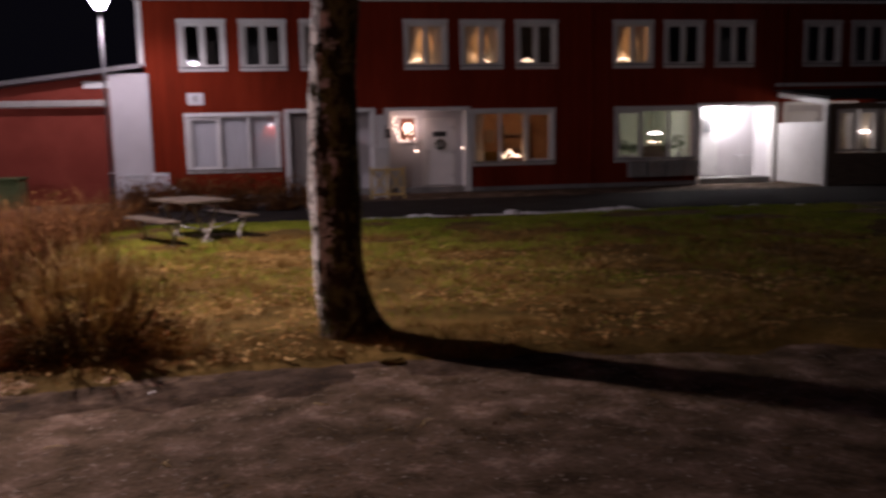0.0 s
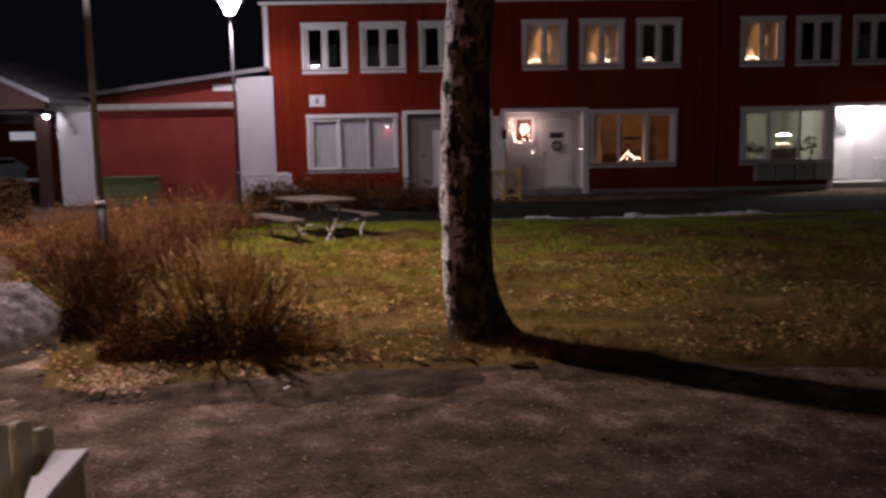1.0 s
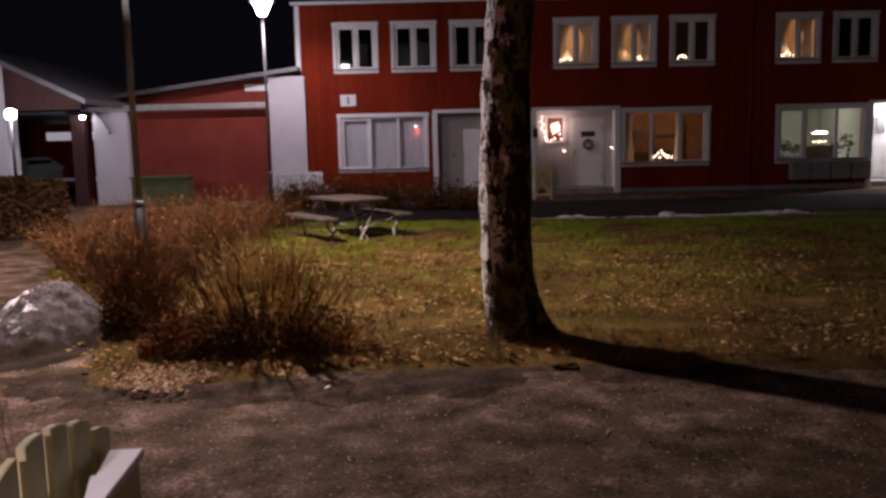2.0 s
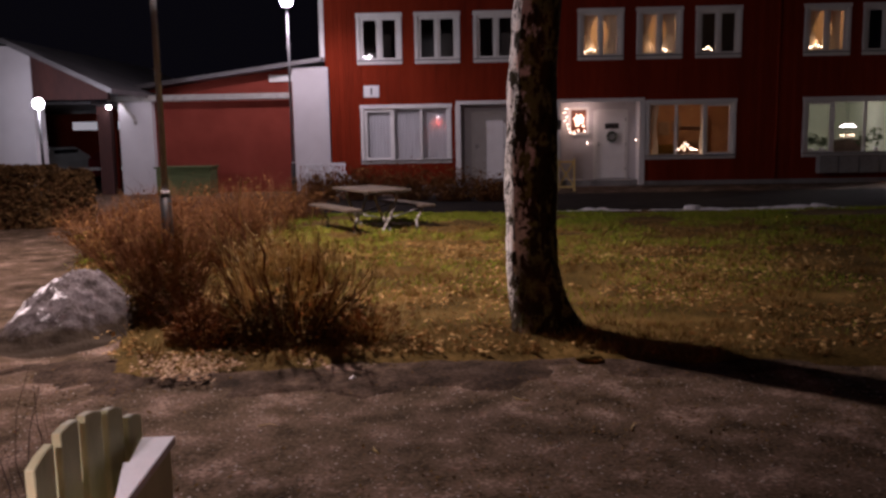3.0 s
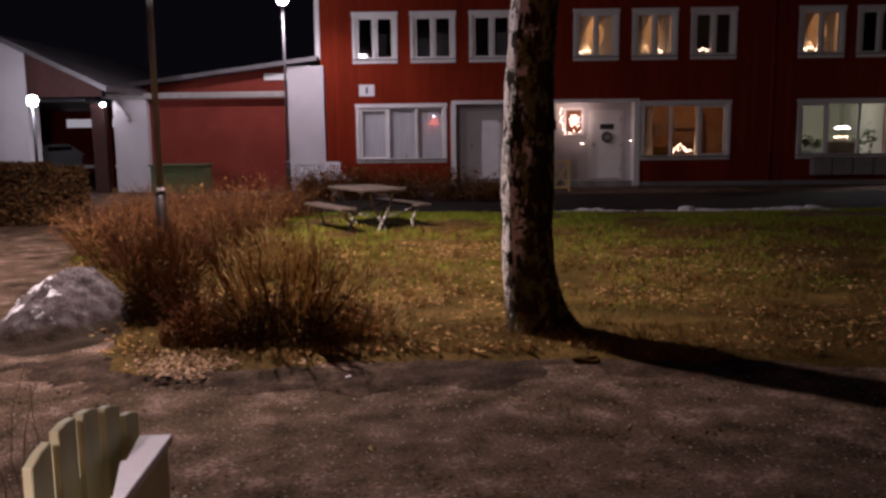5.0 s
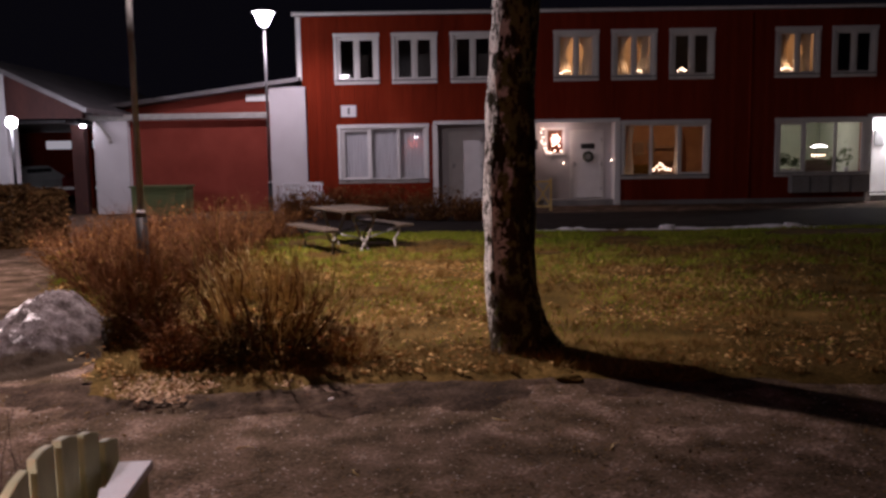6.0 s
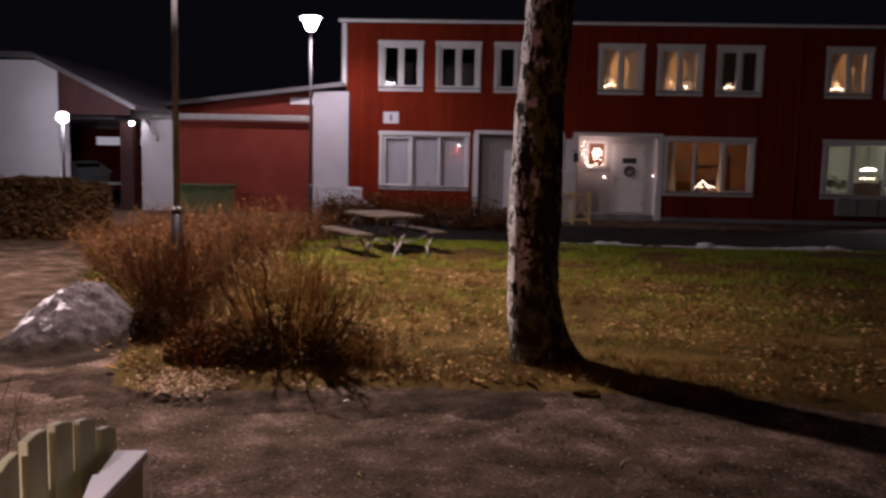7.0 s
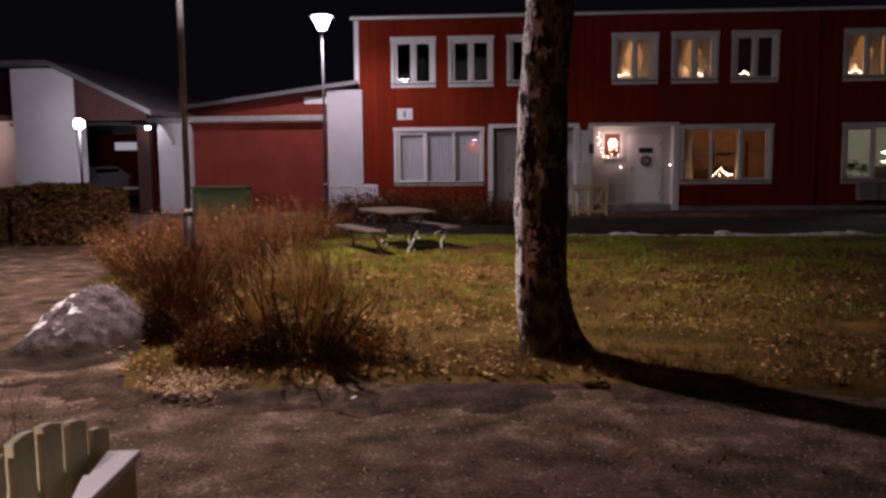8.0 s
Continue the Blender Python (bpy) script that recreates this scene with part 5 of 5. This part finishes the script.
def parked_car(x, y, turn, label, paint):
    top = thing("car", label, "car", (x, y, GROUND), turn, group="cars under the carport")
    outline = [(-2.1, 0.35), (-2.15, 0.75), (-1.9, 0.95), (-0.9, 1.0), (-0.35, 1.42), (1.1, 1.45), (1.85, 1.0), (2.1, 0.9), (2.15, 0.35)]
    bm = bmesh.new()
    a = [bm.verts.new((px, -0.84 if pz < 1.05 else -0.66, pz)) for px, pz in outline]
    b = [bm.verts.new((px, 0.84 if pz < 1.05 else 0.66, pz)) for px, pz in outline]
    bm.faces.new(a), bm.faces.new(b[::-1])
    for i in range(len(a)):
        bm.faces.new((a[i], b[i], b[(i + 1) % len(a)], a[(i + 1) % len(a)]))
    bmesh.ops.recalc_face_normals(bm, faces=bm.faces)
    bmesh.ops.bevel(bm, geom=bm.edges[:], offset=0.05, segments=2, affect="EDGES")
    local(part("body", bm, paint, top))
    for sy in (-1, 1):
        local(part("side_window", boxes((-0.3, sy * 0.735 - 0.02, 1.05, 1.05, sy * 0.735 + 0.02, 1.36), bevel=0.01), CAR_GLASS, top))
        for px in (-1.35, 1.35):
            tyre = local(part("wheel", rod(bmesh.new(), (px, sy * 0.70, 0.31), (px, sy * 0.87, 0.31), 0.31, sides=24), RUBBER, top))
            rim = part("rim", rod(bmesh.new(), (px, sy * 0.86, 0.31), (px, sy * 0.885, 0.31), 0.20, sides=20), STEEL, tyre)
            rim.matrix_parent_inverse = Matrix()
        local(part("headlight", boxes((-2.17, sy * 0.6 - 0.16, 0.68, -2.06, sy * 0.6 + 0.16, 0.82), bevel=0.01), PLASTIC, top))


parked_car(-12.0, 29.8, 4, "dark red parked car under the carport", CAR_RED)
parked_car(-13.9, 27.6, 82, "pale grey parked car under the carport", CAR_GREY)

# ---- behind the panes ----
IN = FRONT + 0.16
for x in uppers[1][:2] + uppers[2][:1]:
    curtain("curtain", "pale linen curtain drawn aside in a lit window", x + 0.14, x + 0.62, UP[0] + 0.1, UP[1] - 0.12, IN + 0.16, CURTAIN, 0.45, 5, 0.1)
    curtain("curtain", "pale linen curtain drawn aside in a lit window", x + 0.80, x + 1.24, UP[0] + 0.1, UP[1] - 0.12, IN + 0.16, CURTAIN, 0.45, 5, 0.9)
curtain("net_curtain", "white net curtain behind a dark window", -2.28, 0.22, 0.78, 2.32, FRONT + 0.13, NET, 0.0, 26, wave=0.006)
for x, w in ((4.10, 0.42), (5.83, 0.3), (7.56, 0.25), (10.72, 0.36)):
    part("inner_sill", boxes((x + 0.12, FRONT + 0.08, UP[0] + 0.10, x + 1.25, FRONT + 0.29, UP[0] + 0.125)), WHITE, houses[1] if x < 10 else houses[2])
    candle_arch(x + (0.45 if x != 5.83 else 0.8), FRONT + 0.16, UP[0] + 0.126, w, 5, rise=0.07)
    lamp("candle_light", (x + 0.5, FRONT + 0.24, UP[0] + 0.42), 0.7, WARM, 0.06)
for k in (1, 2):
    a, b = lowers[k]
    part("inner_sill", boxes((a + 0.12, FRONT + 0.08, LOW[0] + 0.10, b - 0.12, FRONT + 0.29, LOW[0] + 0.125)), WHITE, houses[k])
candle_arch(7.40, FRONT + 0.17, LOW[0] + 0.126, 0.44, 7, rise=0.20)
candle_arch(7.58, FRONT + 0.27, LOW[0] + 0.126, 0.40, 5, rise=0.06)
candle_arch(6.22, FRONT + 0.17, LOW[0] + 0.126, 0.12, 3, "small group of lit candles on a window sill", 0.05)
lamp("candle_light", (7.4, FRONT + 0.24, LOW[0] + 0.45), 2.5, WARM, 0.06)
# things in the warm living room
shelf = thing("bookcase", "dark wooden bookcase against a terracotta wall", "bookcase", (8.4, FRONT + 3.0, 0.1))
local(part("carcass", boxes((-0.5, 0, 0, -0.46, 0.28, 1.9), (0.46, 0, 0, 0.5, 0.28, 1.9), (-0.46, 0, 0.5, 0.46, 0.28, 0.54), (-0.46, 0, 1.0, 0.46, 0.28, 1.04), (-0.46, 0, 1.5, 0.46, 0.28, 1.54)), GREY_WOOD, shelf))
tagged(part("picture_frame", boxes((6.55, FRONT + 3.24, 1.2, 7.1, FRONT + 3.295, 1.75), bevel=0.01), GREY_WOOD), "framed picture on a terracotta wall", "picture")
for x, z, w, h in ((7.3, 1.35, 0.35, 0.45), (7.75, 1.5, 0.3, 0.3)):
    tagged(part("picture_frame", boxes((x, FRONT + 3.24, z, x + w, FRONT + 3.295, z + h), bevel=0.01), GREY_WOOD), "small framed picture on a terracotta wall", "picture")
curtain("side_curtain", "warm lit curtain beside the living-room window", 6.30, 6.62, 0.8, 2.3, FRONT + 0.34, CURTAIN, 0.2, 4, 0.1)
curtain("side_curtain", "warm lit curtain beside the living-room window", 7.86, 8.05, 0.8, 2.3, FRONT + 0.34, CURTAIN, 0.2, 3, 0.9)
sofa = thing("sofa", "brown upholstered sofa in a living room", "sofa", (7.0, FRONT + 2.4, 0.1))
local(part("seat", boxes((-0.9, -0.35, 0.12, 0.9, 0.35, 0.44), bevel=0.05), TURF, sofa))
local(part("backrest", boxes((-0.9, 0.36, 0.12, 0.9, 0.56, 0.95), bevel=0.05), TURF, sofa))
# lamp and plants in the pale living room
pendant = thing("pendant_lamp", "lit white pendant lamp in a living room", "lamp", (12.75, FRONT + 1.3, 1.52))
sh = bmesh.new()
bmesh.ops.create_cone(sh, cap_ends=False, segments=20, radius1=0.25, radius2=0.10, depth=0.07, matrix=Matrix.Translation((0, 0, 0.05)))
local(part("shade", sh, LAMP_WHITE, pendant)).visible_shadow = False
local(part("cord", rod(bmesh.new(), (0, 0, 0.11), (0, 0, 0.97), 0.006, sides=6), BLACK, pendant))
candle_arch(12.55, FRONT + 0.9, 1.14, 0.40, 5, "lit row of candles inside a pale living room", 0.01)
tagged(part("sideboard", boxes((12.1, FRONT + 0.7, 0.1, 13.0, FRONT + 1.1, 1.14), bevel=0.01), GREY_WOOD), "wooden sideboard behind a living-room window", "sideboard")
rngp = np.random.default_rng(31)
for x, h in ((11.2, 0.5), (13.1, 0.75), (12.75, 0.45), (11.5, 0.35)):
    pot = thing("pot_plant", "leafy green pot plant on a window sill", "plant", (x, FRONT + 0.20, LOW[0] + 0.126), group="pot plants")
    local(part("pot", rod(bmesh.new(), (0, 0, 0), (0, 0, 0.13), 0.06, 0.08, 14), PLASTIC, pot))
    pts = rngp.normal(0, 1, (90, 3)) * (0.09, 0.03, h * 0.22) + (0, 0, 0.15 + h * 0.45)
    v, f = flakes(rngp, pts, 0.05)
    raw("leaves", v.tolist(), f.tolist(), PLANT, kind="stuff", parent=pot)

# ---- grass, leaves and grit ----
rng = np.random.default_rng(77)


def scatter(n, x0, x1, y0, y1, power):
    """Places on the plan, denser towards the yard."""
    y = y0 + (y1 - y0) * rng.random(n) ** power
    x = x0 + (x1 - x0) * rng.random(n)
    return x, y


def blades(name, label, n, x0, x1, y0, y1, power, tall, wide, mat, bare, clumps=0):
    x, y = scatter(clumps or n, x0, x1, y0, y1, power)
    if clumps:
        pick = rng.integers(0, clumps, n)
        x, y = x[pick] + rng.normal(0, 0.035, n), y[pick] + rng.normal(0, 0.035, n)
    keep = [in_lawn(a, b) > 0.02 + 0.2 * c and noise.noise((a * 0.9, b * 0.9, bare)) > -0.25 * rng.random() for a, b, c in zip(x, y, rng.random(n))]
    x, y = x[keep], y[keep]
    m = len(x)
    z = np.array([ground_z(a, b) for a, b in zip(x, y)]) + 0.035
    grow = 0.6 + np.clip((y - 5) / 8, 0, 1.2)
    h, w, a = tall * (0.5 + rng.random(m)), wide * grow * (0.6 + 0.8 * rng.random(m)), rng.random(m) * 2 * math.pi
    lean = rng.normal(0, 0.6, (m, 2)) * h[:, None]
    v = np.zeros((m, 3, 3))
    v[:, 0] = np.stack([x - w * np.cos(a), y - w * np.sin(a), z], -1)
    v[:, 1] = np.stack([x + w * np.cos(a), y + w * np.sin(a), z], -1)
    v[:, 2] = np.stack([x + lean[:, 0], y + lean[:, 1], z + h], -1)
    raw(name, v.reshape(-1, 3).tolist(), np.arange(3 * m).reshape(-1, 3).tolist(), mat, label, "grass")


blades("grass", "short green winter grass on the lawn", 130000, -5.5, 12, 5.0, 15.2, 0.62, 0.042, 0.009, GRASS, 1.0)
blades("grass_tufts", "taller dry tufts standing in the lawn", 30000, -2.5, 9, 4.7, 12.5, 1.3, 0.085, 0.006, DRY_GRASS, 3.0, 1500)
blades("edge_grass", "dry tufts along the worn lawn edge", 16000, -2.4, 3.5, 4.2, 5.6, 1.0, 0.045, 0.005, DRY_GRASS, 9.0)
blades("dry_grass", "matted dry brown grass on the lawn", 60000, -5.5, 10, 4.4, 13.0, 1.5, 0.05, 0.005, DRY_GRASS, 9.0)


def litter(name, label, category, n, x0, x1, y0, y1, power, size, mat, test, lift):
    x, y = scatter(n, x0, x1, y0, y1, power)
    keep = [test(a, b) for a, b in zip(x, y)]
    x, y = x[keep], y[keep]
    p = np.stack([x, y, np.array([ground_z(a, b) for a, b in zip(x, y)]) + lift + 0.01 * rng.random(len(x))], -1)
    v, f = flakes(rng, p, size, 0.2, True)
    raw(name, v.tolist(), f.tolist(), mat, label, category)


litter("fallen_leaves", "brown birch leaves lying over the lawn", "leaves", 20000, -4, 9, 4.8, 10.5, 1.1, 0.026, LEAVES, lambda a, b: in_lawn(a, b) > -0.1 and noise.noise((a * 0.8, b * 0.8, 5)) + 0.4 * noise.noise((a * 3, b * 3, 9)) > 0.5 * random.uniform(-0.8, 1), 0.055)
litter("leaf_drift", "pale dry leaves drifted before the bush", "leaves", 1900, -1.8, -0.2, 4.20, 4.95, 1.0, 0.017, PALE_LEAF, lambda a, b: 1.0 - abs((a + 1.08) / 0.62) - abs((b - 4.58) / 0.45) + 0.9 * noise.noise((a * 2.2, b * 3, 5)) > 0.35 * random.random(), 0.05)
litter("yard_leaves", "scattered leaves trodden into the gravel", "leaves", 18000, -5, 6, 0.6, 4.8, 1.0, 0.010, OLD_LEAF, lambda a, b: noise.noise((a, b, 15)) > 0.5 * random.uniform(-1, 1), 0.006)


def pebbles(name, label, n, x0, x1, y0, y1, lo, hi):
    x, y = scatter(n, x0, x1, y0, y1, 0.8)
    corner = np.array([(1, 0, 0), (0, 1, 0), (-1, 0, 0), (0, -1, 0), (0, 0, 0.4), (0, 0, -0.4)])
    tri = np.array([(0, 1, 4), (1, 2, 4), (2, 3, 4), (3, 0, 4), (1, 0, 5), (2, 1, 5), (3, 2, 5), (0, 3, 5)])
    s = lo + (hi - lo) * rng.random(n) ** 3
    jit = corner[None] * (0.7 + 0.6 * rng.random((n, 6, 1)))
    z = np.array([ground_z(a, b) for a, b in zip(x, y)])
    v = np.stack([x, y, z], -1)[:, None] + jit * s[:, None, None]
    f = np.arange(n)[:, None, None] * 6 + tri[None]
    raw(name, v.reshape(-1, 3).tolist(), f.reshape(-1, 3).tolist(), PEBBLE, label, "gravel")


pebbles("gravel", "loose grey brown grit and small stones", 30000, -5, 6, 0.8, 5.2, 0.002, 0.012)


# ---- small things on the ground ----
bm = bmesh.new()
bmesh.ops.create_icosphere(bm, subdivisions=2, radius=0.10)
for v in bm.verts:
    v.co *= 1 + 0.4 * noise.noise(v.co * 14)
    v.co = Vector((v.co.x * 1.5, v.co.y * 0.7, v.co.z * 0.5))
clod = tagged(part("earth_clod", bm, TURF), "dark clod of frozen earth at the lawn edge", "clod")
clod.scale = (0.7, 0.7, 0.55)
clod.location = (1.586, 4.673, ground_z(1.586, 4.673) + 0.02)
scrap = tagged(part("paper_scrap", bar(bmesh.new(), (0, 0, 0), (0.035, 0.01, 0.012), 0.022, 0.012, 0.003), FROST), "small white scrap lying on the gravel", "litter")
scrap.location = (-0.015, 4.336, ground_z(-0.015, 4.336) + 0.012)
for x, y, a, n in ((0.75, 2.35, 0.6, 0.12), (0.30, 3.1, 2.0, 0.09), (1.6, 3.4, 1.1, 0.14), (-0.4, 3.5, 0.2, 0.1), (1.1, 3.9, 2.6, 0.11)):
    bm = bmesh.new()
    rod(bm, (0, 0, 0), (n * 0.6, 0.01, 0.004), 0.004, 0.003, 6), rod(bm, (n * 0.6, 0.01, 0.004), (n, -0.01, 0.0), 0.003, 0.0015, 6)
    twig = tagged(part("twig", bm, TWIG_PALE), "short dry twig lying on the gravel", "twig", "twigs on the gravel")
    twig.matrix_basis = pose(x, y, ground_z(x, y) + 0.006, 0, 0, math.degrees(a))
